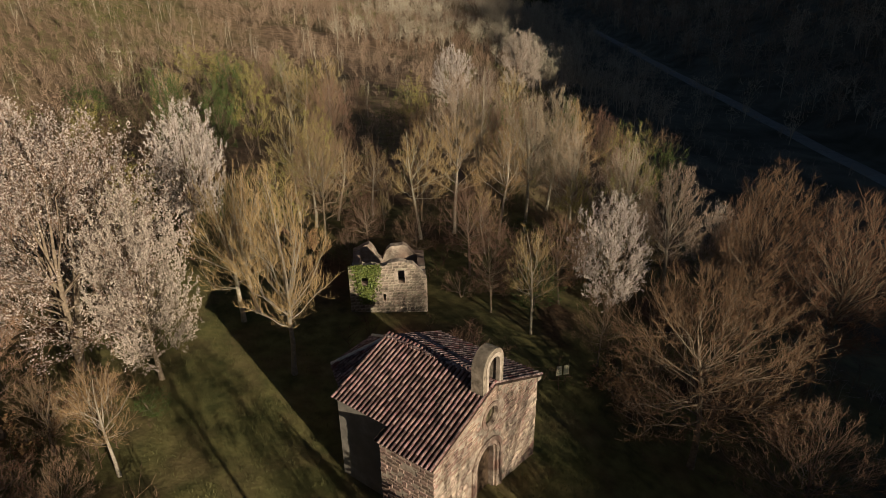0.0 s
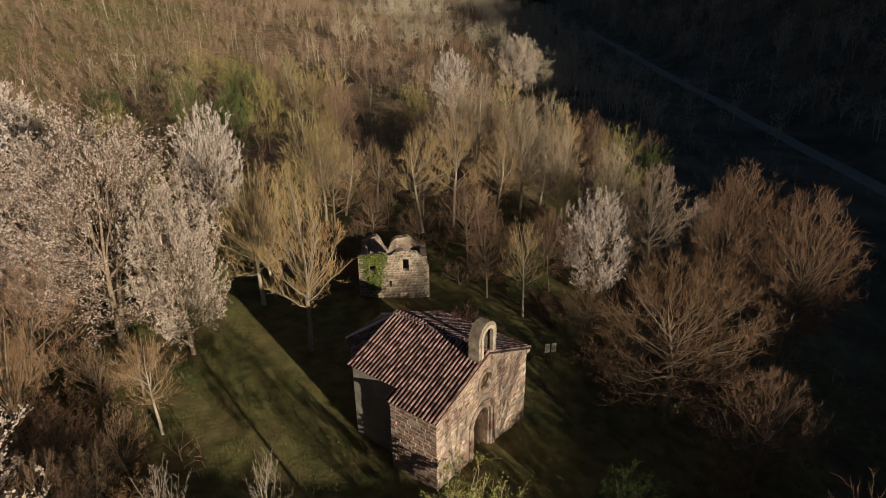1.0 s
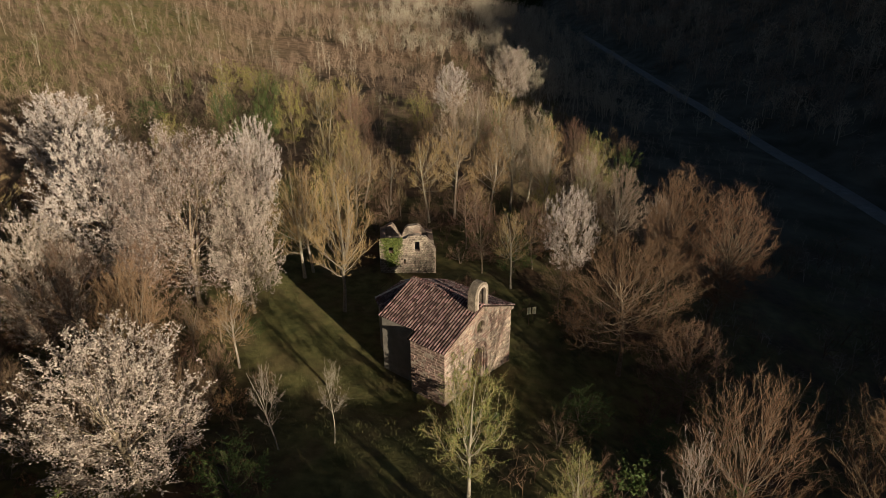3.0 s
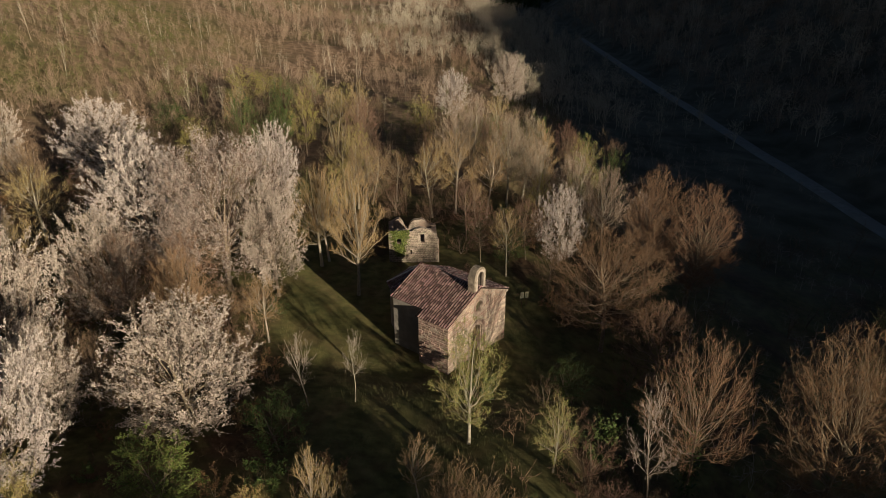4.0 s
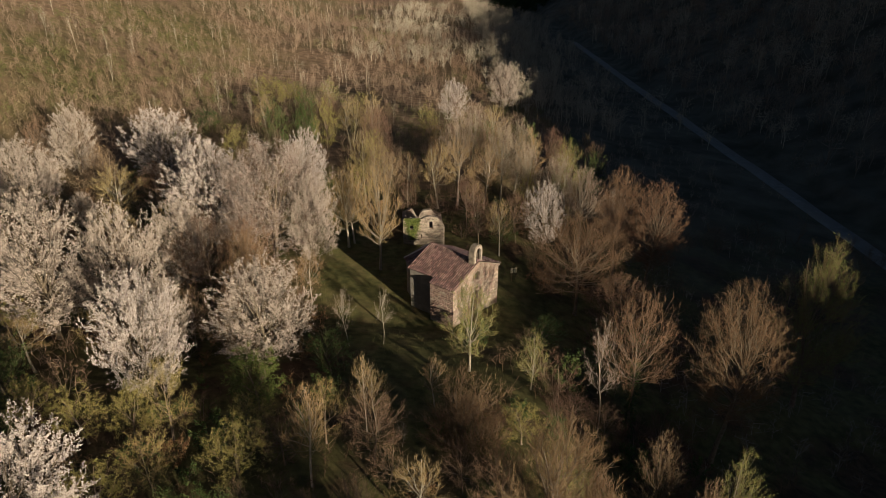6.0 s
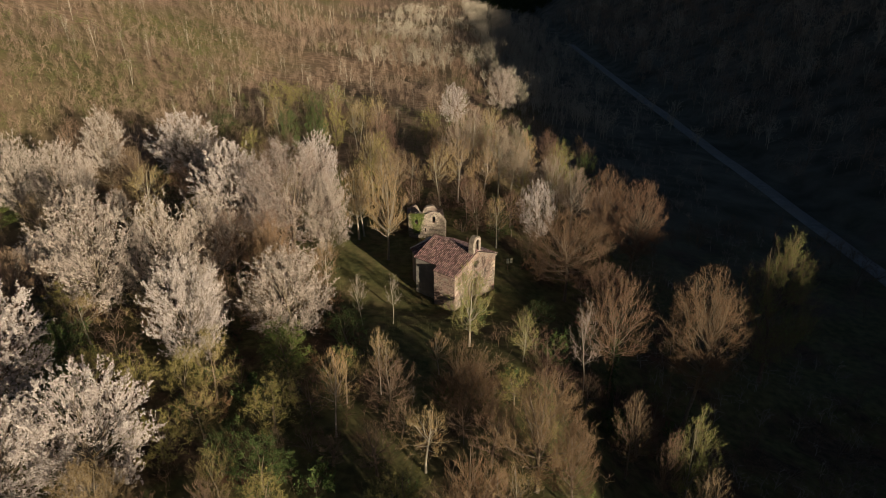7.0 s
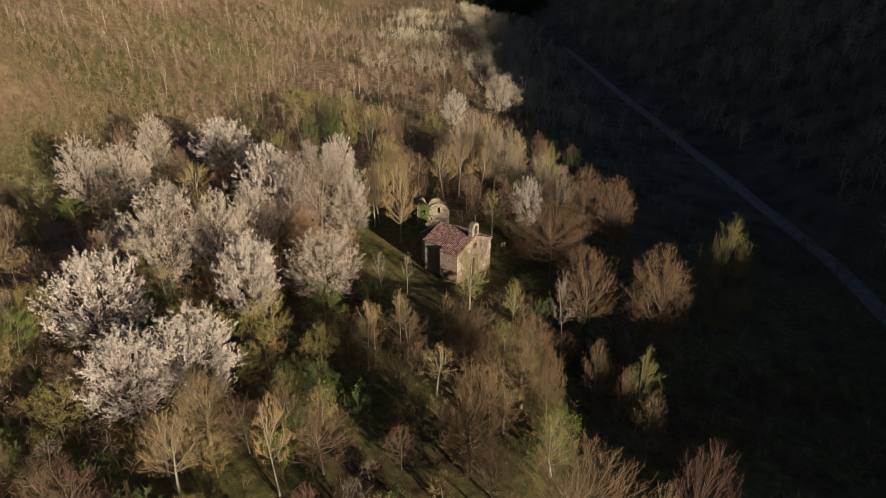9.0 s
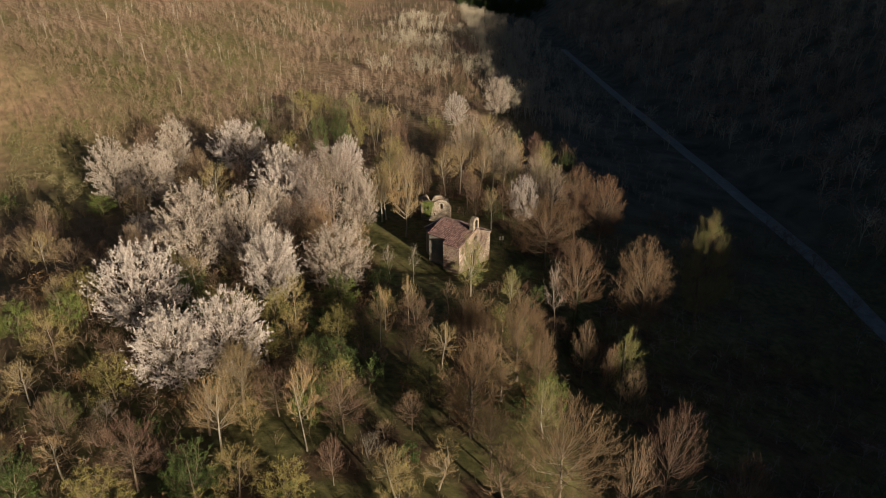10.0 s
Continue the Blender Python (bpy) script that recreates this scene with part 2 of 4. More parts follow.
def ground_material():
    m = mat("woodland_ground", (0.045, 0.033, 0.02), (0.14, 0.09, 0.052), 0.9, rough=0.96, bump=1.0, c3=(0.15, 0.08, 0.048), bump_scale=3.0)
    nt = m.node_tree
    n, l = nt.nodes, nt.links
    b = n["Principled BSDF"]
    litter = b.inputs["Base Color"].links[0].from_socket
    tc = n.new("ShaderNodeTexCoord")

    def blotch(scale, lo, hi, c1, c2):
        t = n.new("ShaderNodeTexNoise")
        t.inputs["Scale"].default_value, t.inputs["Detail"].default_value = scale, 7.0
        l.new(tc.outputs["Object"], t.inputs["Vector"])
        r = n.new("ShaderNodeValToRGB")
        r.color_ramp.elements[0].position, r.color_ramp.elements[1].position = lo, hi
        r.color_ramp.elements[0].color, r.color_ramp.elements[1].color = (*c1, 1), (*c2, 1)
        l.new(t.outputs["Fac"], r.inputs["Fac"])
        return r.outputs["Color"]

    def blend(fac, a, c):
        x = n.new("ShaderNodeMixRGB")
        l.new(fac, x.inputs["Fac"])
        l.new(a, x.inputs["Color1"])
        l.new(c, x.inputs["Color2"])
        return x.outputs["Color"]

    grass = blotch(0.8, 0.35, 0.68, (0.078, 0.084, 0.028), (0.21, 0.192, 0.07))
    moss = blotch(0.13, 0.38, 0.52, (0, 0, 0), (0.85, 0.85, 0.85))
    heath = blend(blotch(0.035, 0.46, 0.6, (0, 0, 0), (0.45, 0.45, 0.45)), blotch(0.5, 0.35, 0.66, (0.20, 0.135, 0.085), (0.37, 0.25, 0.16)), blotch(0.6, 0.35, 0.66, (0.12, 0.115, 0.042), (0.25, 0.22, 0.09)))
    opened = n.new("ShaderNodeAttribute")
    opened.attribute_name = "open"
    att = n.new("ShaderNodeAttribute")
    att.attribute_name = "lawn"
    c = blend(moss, litter, grass)
    c = blend(opened.outputs["Fac"], c, heath)
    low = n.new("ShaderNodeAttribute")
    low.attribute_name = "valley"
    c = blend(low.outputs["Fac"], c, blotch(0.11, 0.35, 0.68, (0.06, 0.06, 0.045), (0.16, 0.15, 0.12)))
    dry = blotch(0.9, 0.35, 0.68, (0.12, 0.085, 0.04), (0.25, 0.185, 0.09))
    c = blend(att.outputs["Fac"], c, blend(blotch(0.28, 0.45, 0.62, (0, 0, 0), (0.65, 0.65, 0.65)), grass, dry))
    l.new(c, b.inputs["Base Color"])
    return m


GROUND = ground_material()


# ---- the ground, one sheet to the horizon ----
def lawn_mask(x, y):
    line = [(-17, 47), (-9, 30), (-4, 14), (-2, 4)]
    d = 1e9
    for (ax, ay), (bx, by) in zip(line, line[1:]):
        t = max(0.0, min(1.0, ((x - ax) * (bx - ax) + (y - ay) * (by - ay)) / ((bx - ax) ** 2 + (by - ay) ** 2)))
        d = min(d, math.hypot(x - ax - t * (bx - ax), y - ay - t * (by - ay)))
    d = min(d, math.hypot(x - 3, y - 29) * 0.8, math.hypot(x - 9, y - 32) * 0.85)
    d += noise.noise(Vector((x * 0.3, y * 0.3, 2))) * 1.6
    mead = 0.8 * smooth01(58, 74, -x) if x < -58 else 0.0
    mead *= max(0.0, min(1.0, 0.55 + 1.6 * noise.noise(Vector((x * 0.03, y * 0.03, 5)))))
    return max(1.0 - smooth01(5.0, 8.0, d), mead)


def axis_steps(lo, a, b, hi, step):
    mid = list(np.arange(a, b + 0.1, step))
    out, s = [], step
    v = b
    while v < hi:
        s *= 1.25
        v += s
        out.append(v)
    low, s, v = [], step, a
    while v > lo:
        s *= 1.25
        v -= s
        low.append(v)
    return low[::-1] + mid + out


def build_ground():
    xs = axis_steps(-2500, -210, 130, 2500, 2.5)
    ys = axis_steps(-1500, -70, 430, 3000, 2.5)
    verts = [(x, y, ground_h(x, y)) for y in ys for x in xs]
    w = len(xs)
    faces = [(j * w + i, j * w + i + 1, (j + 1) * w + i + 1, (j + 1) * w + i) for j in range(len(ys) - 1) for i in range(w - 1)]
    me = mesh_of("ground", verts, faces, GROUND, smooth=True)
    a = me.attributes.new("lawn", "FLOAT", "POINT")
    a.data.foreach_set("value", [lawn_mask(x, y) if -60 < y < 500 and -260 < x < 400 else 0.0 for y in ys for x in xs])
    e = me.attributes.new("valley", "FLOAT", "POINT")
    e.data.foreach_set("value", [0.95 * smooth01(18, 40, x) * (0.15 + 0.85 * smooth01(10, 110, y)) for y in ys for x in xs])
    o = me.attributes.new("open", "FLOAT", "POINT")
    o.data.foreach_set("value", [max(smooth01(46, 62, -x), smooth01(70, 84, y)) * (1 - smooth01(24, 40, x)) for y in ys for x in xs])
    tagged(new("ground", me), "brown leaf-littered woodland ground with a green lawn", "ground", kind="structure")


build_ground()


def road_x(y):
    return 82.0 + 0.00003 * (y - 150) ** 2


def build_road():
    verts, faces = [], []
    ys = list(np.arange(-120, 420, 4.0))
    for y in ys:
        x = road_x(y)
        z = max(ground_h(x, y), ground_h(x - 2.4, y), ground_h(x + 2.4, y)) + 0.06
        verts += [(x - 2.6, y, z - 0.6), (x - 1.9, y, z), (x, y, z + 0.05), (x + 1.9, y, z), (x + 2.6, y, z - 0.6)]
    for j in range(len(ys) - 1):
        for i in range(4):
            faces.append((j * 5 + i, j * 5 + i + 1, j * 5 + 6 + i, j * 5 + 5 + i))
    tagged(new("road", mesh_of("road", verts, faces, ASPHALT, smooth=True)), "narrow grey valley road in deep shade", "road", kind="structure")


build_road()


# ---- building blocks ----
def box(bm, x0, x1, y0, y1, z0, z1):
    v = [bm.verts.new((x, y, z)) for z in (z0, z1) for x, y in ((x0, y0), (x1, y0), (x1, y1), (x0, y1))]
    for f in ((3, 2, 1, 0), (4, 5, 6, 7), (0, 1, 5, 4), (1, 2, 6, 5), (2, 3, 7, 6), (3, 0, 4, 7)):
        bm.faces.new([v[i] for i in f])


def prism(bm, outline, axis, a, b):
    """A solid of an outline of (u, z) points, drawn out along y (axis 'y') or x from a to b."""
    def at(u, z, d):
        return (u, d, z) if axis == "y" else (d, u, z)
    lo = [bm.verts.new(at(u, z, a)) for u, z in outline]
    hi = [bm.verts.new(at(u, z, b)) for u, z in outline]
    n = len(outline)
    bm.faces.new(lo)
    bm.faces.new(hi[::-1])
    for i in range(n):
        bm.faces.new((lo[i], hi[i], hi[(i + 1) % n], lo[(i + 1) % n]))
    bmesh.ops.recalc_face_normals(bm, faces=bm.faces)


def ring_arch(bm, cx, spring, r_in, r_out, base, y0, y1, steps=10):
    """A round arch on two legs, from base to crown, between y0 and y1."""
    inner = [(cx - r_in, base), (cx - r_in, spring)] + [(cx - r_in * math.cos(math.pi * i / steps), spring + r_in * math.sin(math.pi * i / steps)) for i in range(1, steps)] + [(cx + r_in, spring), (cx + r_in, base)]
    outer = [(cx - r_out, base), (cx - r_out, spring)] + [(cx - r_out * math.cos(math.pi * i / steps), spring + r_out * math.sin(math.pi * i / steps)) for i in range(1, steps)] + [(cx + r_out, spring), (cx + r_out, base)]
    rows = [[bm.verts.new((x, y, z)) for x, z in line] for line, y in ((inner, y0), (outer, y0), (outer, y1), (inner, y1))]
    n = len(inner)
    for i in range(n - 1):
        for k in range(4):
            a, b = rows[k], rows[(k + 1) % 4]
            bm.faces.new((a[i], a[i + 1], b[i + 1], b[i]))
    bm.faces.new([r[0] for r in rows])
    bm.faces.new([r[-1] for r in rows][::-1])
    bmesh.ops.recalc_face_normals(bm, faces=bm.faces)


def stone_meshes(name, material, n=6):
    out = []
    for k in range(n):
        rng = random.Random(90 + k)
        bm = bmesh.new()
        box(bm, -0.5, 0.5, -0.5, 0.5, -0.5, 0.5)
        bmesh.ops.bevel(bm, geom=[e for e in bm.edges if all(v.co.y < 0 for v in e.verts)], offset=0.09, segments=1, affect="EDGES")
        for v in bm.verts:
            v.co += Vector((rng.uniform(-0.05, 0.05), rng.uniform(-0.12, 0.12), rng.uniform(-0.06, 0.06)))
        me = bpy.data.meshes.new(name)
        bm.to_mesh(me)
        bm.free()
        me.materials.append(material)
        out.append(me)
    return out


def tile_mesh(name, material):
    """One half-round cover tile, 1 long in x (up the slope), 1 wide in y, with closed lower end."""
    v, f = [], []
    n = 6
    for x, r in ((0.0, 0.5), (1.12, 0.40)):
        for i in range(n + 1):
            a = math.pi * i / n
            v.append((x, r * math.cos(a), r * 0.95 * math.sin(a) - (0.04 if x else 0.0)))
    for i in range(n):
        f.append((i, i + 1, n + 2 + i, n + 1 + i))
    f.append(tuple(range(n, -1, -1)))
    return mesh_of(name, v, f, material, smooth=False)


def joined(name, me, mats, parent, material, label="", kind="stuff"):
    """Many placings of one mesh, as one mesh."""
    co = np.array([v.co for v in me.vertices])
    fc = [tuple(p.vertices) for p in me.polygons]
    V, F = [], []
    for i, m in enumerate(mats):
        a = np.array(m)
        V += [tuple(p) for p in co @ a[:3, :3].T + a[:3, 3]]
        F += [tuple(k + i * len(co) for k in p) for p in fc]
    ob = mpart(name, mesh_of(name, V, F, material), parent, label)
    ob["kind"] = kind
    return ob


# ---- the chapel: nave with a broader front bay, an inset rear bay and a low polygonal apse ----
CH = pose(-0.81, 24.99, 0.0, 0, 0, 53.24)
W, L1, L2, EAVE, EAVE_R, RX, RZ = 10.44, 3.70, 6.93, 5.40, 4.60, 5.40, 7.12
INS = 0.96


def left_z(x):
    return EAVE + (RZ - EAVE) * x / RX


def right_z(x):
    return RZ - (RZ - EAVE_R) * (x - RX) / (W - RX)


def roof_z(x):
    return left_z(x) if x < RX else right_z(x)


def build_chapel():
    chapel = thing("chapel", CH, "small stone chapel with canal tile roof, bellcote and round window", "chapel")
    x0, x1, base = 0.25, W - 0.25, -2.2
    under = -0.16
    ocx, ocz, ocr = 5.25, 5.05, 0.60
    dcx, dsp, dr = 4.95, 2.15, 0.98

    # front wall, pierced by the round window and the door
    bm = bmesh.new()
    steps = 24
    oc = [(ocx + ocr * math.cos(2 * math.pi * i / steps), ocz + ocr * math.sin(2 * math.pi * i / steps)) for i in range(steps)]
    door = [(dcx - dr, base)] + [(dcx - dr * math.cos(math.pi * i / 12), dsp + dr * math.sin(math.pi * i / 12)) for i in range(13)] + [(dcx + dr, base)]
    out = [(x0, base)] + door + [(x1, base), (x1, roof_z(x1) + under), (RX, RZ + under), (x0, roof_z(x0) + under)]
    for y, thick in ((0.15, 0), (0.95, 1)):
        loop = [bm.verts.new((x, y, z)) for x, z in out]
        hole = [bm.verts.new((x, y, z)) for x, z in oc]
        edges = [bm.edges.new((a, b)) for r in (loop, hole) for a, b in zip(r, r[1:] + r[:1])]
        bmesh.ops.triangle_fill(bm, edges=edges, use_beauty=True, use_dissolve=False)
        if thick == 0:
            first = (loop, hole)
        else:
            for r, q in zip(first, (loop, hole)):
                for i in range(len(r)):
                    bm.faces.new((r[i], r[(i + 1) % len(r)], q[(i + 1) % len(r)], q[i]))
    bmesh.ops.recalc_face_normals(bm, faces=bm.faces)
    front = part("front_wall", bm, PALE_MORTAR, chapel, "sunlit rubble stone gable wall")

    bm = bmesh.new()
    prism(bm, [(0.95, base), (L1 - 0.1, base), (L1 - 0.1, left_z(x0) + under), (0.95, left_z(x0) + under)], "x", x0, x0 + 0.8)
    side = part("side_wall", bm, PALE_MORTAR, chapel, "reddish ashlar side wall")
    bm = bmesh.new()
    box(bm, x0 + 0.8, INS + 0.95, L1 - 0.9, L1 - 0.1, base, left_z(x0 + 0.8) - 0.3)
    part("return_wall", bm, PLASTER, chapel)
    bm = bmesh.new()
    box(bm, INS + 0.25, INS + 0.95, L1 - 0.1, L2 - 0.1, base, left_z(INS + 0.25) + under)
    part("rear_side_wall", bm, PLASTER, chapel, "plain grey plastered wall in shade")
    bm = bmesh.new()
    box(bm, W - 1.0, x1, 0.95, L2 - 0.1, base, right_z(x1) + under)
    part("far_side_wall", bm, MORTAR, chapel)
    bm = bmesh.new()
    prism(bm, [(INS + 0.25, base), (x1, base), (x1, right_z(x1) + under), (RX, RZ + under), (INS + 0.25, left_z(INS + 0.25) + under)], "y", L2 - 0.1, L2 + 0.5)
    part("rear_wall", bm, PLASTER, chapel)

    # roof slabs; their bed colour holds the shade between the tile rows
    def slab(pts, t=0.14):
        b = bmesh.new()
        top = [b.verts.new(p) for p in pts]
        low = [b.verts.new((p[0], p[1], p[2] - t)) for p in pts]
        b.faces.new(top)
        b.faces.new(low[::-1])
        for i in range(len(pts)):
            b.faces.new((top[i], low[i], low[(i + 1) % len(pts)], top[(i + 1) % len(pts)]))
        bmesh.ops.recalc_face_normals(b, faces=b.faces)
        return b

    yb = L2 + 0.55
    roof_l = part("roof", slab([(0, 0, EAVE), (RX, 0, RZ), (RX, yb, RZ), (INS, yb, left_z(INS)), (INS, L1, left_z(INS)), (0, L1, EAVE)]), ROOF_BED_SHADE, chapel, "old brown canal tile roof slope")
    roof_r = part("roof", slab([(RX, 0, RZ), (W, 0, EAVE_R), (W, yb, EAVE_R), (RX, yb, RZ)]), ROOF_BED_SHADE, chapel, "old brown canal tile roof slope")

    # apse
    apex = (5.40, 7.45, 6.98)
    eave_pts = [(1.75, 7.45), (3.6, 10.25), (7.2, 10.25), (9.2, 7.45)]
    az = 5.0
    bm = bmesh.new()
    inset = [(5.35 + (x - 5.35) * 0.93, 7.45 + (y - 7.45) * 0.93) for x, y in eave_pts]
    lo = [bm.verts.new((x, y, base)) for x, y in inset]
    hi = [bm.verts.new((x, y, az + 0.05)) for x, y in inset]
    bm.faces.new(lo)
    bm.faces.new(hi)
    for i in range(4):
        bm.faces.new((lo[i], lo[(i + 1) % 4], hi[(i + 1) % 4], hi[i]))
    bmesh.ops.recalc_face_normals(bm, faces=bm.faces)
    part("apse_wall", bm, PLASTER, chapel, "grey plastered polygonal apse wall")
    bm = bmesh.new()
    for dz in (0.0, -0.13):
        a = bm.verts.new((apex[0], apex[1], apex[2] + dz))
        e = [bm.verts.new((x, y, az + dz)) for x, y in eave_pts]
        for i in range(3):
            bm.faces.new((a, e[i], e[i + 1]))
    bm.verts.ensure_lookup_table()
    for i in range(3):
        bm.faces.new((bm.verts[1 + i], bm.verts[2 + i], bm.verts[7 + i], bm.verts[6 + i]))
    bmesh.ops.recalc_face_normals(bm, faces=bm.faces)
    apse_roof = part("apse_roof", bm, ROOF_BED_SHADE, chapel, "low hipped tile roof over the apse")

    # bellcote
    bm = bmesh.new()
    ring_arch(bm, 5.36, 8.28, 0.56, 0.94, 6.2, 0.12, 0.86, 14)
    bell_frame = part("bellcote", bm, WEATHERED, chapel, "round-arched pale stone bellcote on the gable")
    bm = bmesh.new()
    box(bm, 4.78, 5.94, 0.2, 0.80, 6.3, 6.9)
    part("bellcote_sill", bm, DRESSED, chapel)
    bm = bmesh.new()
    ring_arch(bm, 5.36, 8.28, 0.50, 0.72, 6.9, 0.06, 0.30, 14)
    part("inner_arch", bm, DRESSED, bell_frame)

    # round window: ring of dressed stone, splayed back, dark pane behind
    bm = bmesh.new()
    for i in range(16):
        a0, a1 = 2 * math.pi * i / 16 + 0.012, 2 * math.pi * (i + 1) / 16 - 0.012
        q = []
        for y, r0, r1 in ((0.09, 0.60, 0.86), (0.30, 0.56, 0.86)):
            q += [bm.verts.new((ocx + r * math.cos(a), y, ocz + r * math.sin(a))) for r, a in ((r0, a0), (r1, a0), (r1, a1), (r0, a1))]
        for f in ((0, 1, 2, 3), (7, 6, 5, 4), (0, 4, 5, 1), (1, 5, 6, 2), (2, 6, 7, 3), (3, 7, 4, 0)):
            bm.faces.new([q[k] for k in f])
    bmesh.ops.recalc_face_normals(bm, faces=bm.faces)
    window = part("round_window", bm, STONE, chapel, "round window with a dressed stone ring")
    bm = bmesh.new()
    bmesh.ops.create_circle(bm, cap_ends=True, segments=24, radius=0.62, matrix=pose(ocx, 0.45, ocz, 90))
    part("pane", bm, OLIVE_GLASS, window, "dusty olive window infill")

    # door with stepped archivolts, leaves of boards
    portal = new("portal")
    portal.parent = chapel
    for k, (ri, ro, ya, yb2) in enumerate(((0.98, 1.20, 0.10, 0.50), (1.22, 1.46, 0.05, 0.40), (0.80, 0.97, 0.24, 0.62))):
        bm = bmesh.new()
        ring_arch(bm, dcx, dsp, ri, ro, base, ya, yb2, 12)
        part("archivolt", bm, STONE, portal, "carved round door arch" if k == 0 else "")
    for s in (0, 1):
        bm = bmesh.new()
        outl = [(0, base), (0.79, base), (0.79, dsp)] + [(0.79 * math.cos(math.pi / 2 * i / 6), dsp + 0.79 * math.sin(math.pi / 2 * i / 6)) for i in range(1, 7)]
        prism(bm, [(dcx + (u if s else -u), z) for u, z in outl], "y", 0.55, 0.62)
        part("door_leaf", bm, OAK, portal, "dark weathered wooden door leaf")

    # quoins and stones of the two sunlit walls
    def courses(parent, meshes, u0, u1, z0, z1, sizes, place_at, keep, rng, depth=0.12, split=-9.0):
        """Rubble courses; stones above the height split are pieces of their own, the rest one field."""
        z = z0
        low = []
        while z < z1:
            h = rng.uniform(*sizes[1])
            u = u0
            while u < u1 - 0.05:
                w = min(rng.uniform(*sizes[0]), u1 - u)
                if u1 - u - w < 0.16:
                    w = u1 - u
                if keep(u, u + w, z, z + h) and rng.random() < 0.93:
                    hh = min(h, z1 - z)
                    m = place_at(u + w / 2, z + hh / 2 + rng.uniform(-0.03, 0.03)) @ Matrix.Diagonal((w - 0.03, depth + rng.uniform(-0.05, 0.06), (hh - 0.03) * rng.uniform(0.85, 1.08), 1))
                    if z < split:
                        low.append(m)
                    else:
                        ob = new("stone", rng.choice(meshes))
                        ob.parent = parent
                        ob.matrix_basis = m
                u += w
            z += h
        if low:
            joined("stone_field", meshes[0], low, parent, STONE_FIELD)

    def facade_keep(a, b, zl, zh):
        if zh > min(roof_z(a), roof_z(b)) + under + 0.03:
            return False
        for x in (a, (a + b) / 2, b):
            for z in (zl, zh):
                if math.hypot(x - ocx, z - ocz) < 0.84 or (abs(x - dcx) < 1.47 and z < dsp) or math.hypot(x - dcx, z - dsp) < 1.47:
                    return False
        return True

    rub = stone_meshes("stone", STONE)
    ash = stone_meshes("stone", ASHLAR)
    rng = random.Random(5)
    courses(front, rub, x0, x1, -1.6, 7.0, ((0.22, 0.56), (0.17, 0.29)), lambda u, z: pose(u, 0.182, z, 0, rng.uniform(-5, 5), 0), facade_keep, rng, 0.10, 3.4)
    courses(side, ash, 0.12, L1 - 0.1, -0.6, left_z(x0) + under, ((0.24, 0.58), (0.19, 0.30)), lambda u, z: pose(x0 + 0.042, u, z, 0, rng.uniform(-3, 3), -90), lambda a, b, c, d: True, rng)

    # tiles
    tm = tile_mesh("tile", TILE)
    pitch_l = math.atan2(RZ - EAVE, RX)
    slope_l = math.hypot(RZ - EAVE, RX)
    rng = random.Random(11)
    row, y = 0.272, 0.10
    while y < yb - 0.03:
        s = 0.0 if y < L1 - 0.08 else INS / math.cos(pitch_l)
        s -= 0.10
        while s < slope_l - 0.1:
            ob = new("tile", tm)
            ob.parent = roof_l
            ob.matrix_basis = pose(0, 0, EAVE, 0, -math.degrees(pitch_l), 0) @ pose(s, y + rng.uniform(-0.014, 0.014), 0.012, 0, rng.uniform(-0.6, 0.3), rng.uniform(-1.6, 1.6)) @ Matrix.Diagonal((0.43, 0.185, 0.185, 1))
            s += 0.42
        y += row
    mats = []
    pitch_r, slope_r = math.atan2(RZ - EAVE_R, W - RX), math.hypot(RZ - EAVE_R, W - RX)
    y = 0.10
    while y < yb - 0.03:
        s = -0.10
        while s < slope_r - 0.1:
            mats.append(pose(W, 0, EAVE_R, 0, 0, 180) @ pose(0, 0, 0, 0, -math.degrees(pitch_r), 0) @ pose(s, -y + rng.uniform(-0.014, 0.014), 0.012, 0, rng.uniform(-0.6, 0.3), rng.uniform(-1.6, 1.6)) @ Matrix.Diagonal((0.43, 0.185, 0.185, 1)))
            s += 0.42
        y += row
    joined("tile_field", tm, mats, roof_r, TILE_ROW)
    # ridge and hip tiles
    ridge = [pose(RX, 0.25 + 0.4 * i, RZ + 0.03, 0, 0, 90) @ Matrix.Diagonal((0.42, 0.24, 0.24, 1)) for i in range(int(yb / 0.4))]
    joined("ridge_tiles", tm, ridge, roof_l, TILE_ROW)
    # apse tiles: rows run up each facet
    mats = []
    A = Vector(apex)
    for i in range(3):
        p, q = Vector((*eave_pts[i], az)), Vector((*eave_pts[i + 1], az))
        ex = (q - p).normalized()
        nrm = ex.cross(A - p).normalized()
        if nrm.z < 0:
            nrm = -nrm
        up = nrm.cross(ex)
        if up.z < 0:
            up = -up
        length = (q - p).length
        foot, height = (A - p).dot(ex), (A - p).dot(up)
        k = 0.14
        while k < length:
            top = height * (k / foot if k < foot else (length - k) / (length - foot))
            s = -0.08
            while s < top - 0.25:
                side_v = nrm.cross(up)
                m = Matrix((up, side_v, nrm)).transposed().to_4x4()
                m.translation = p + ex * (k + rng.uniform(-0.01, 0.01)) + up * s + nrm * 0.01
                mats.append(m @ Matrix.Diagonal((0.43, 0.185, 0.185, 1)))
                s += 0.42
            k += 0.272
    joined("tile_field", tm, mats, apse_roof, TILE_ROW)
    hips = []
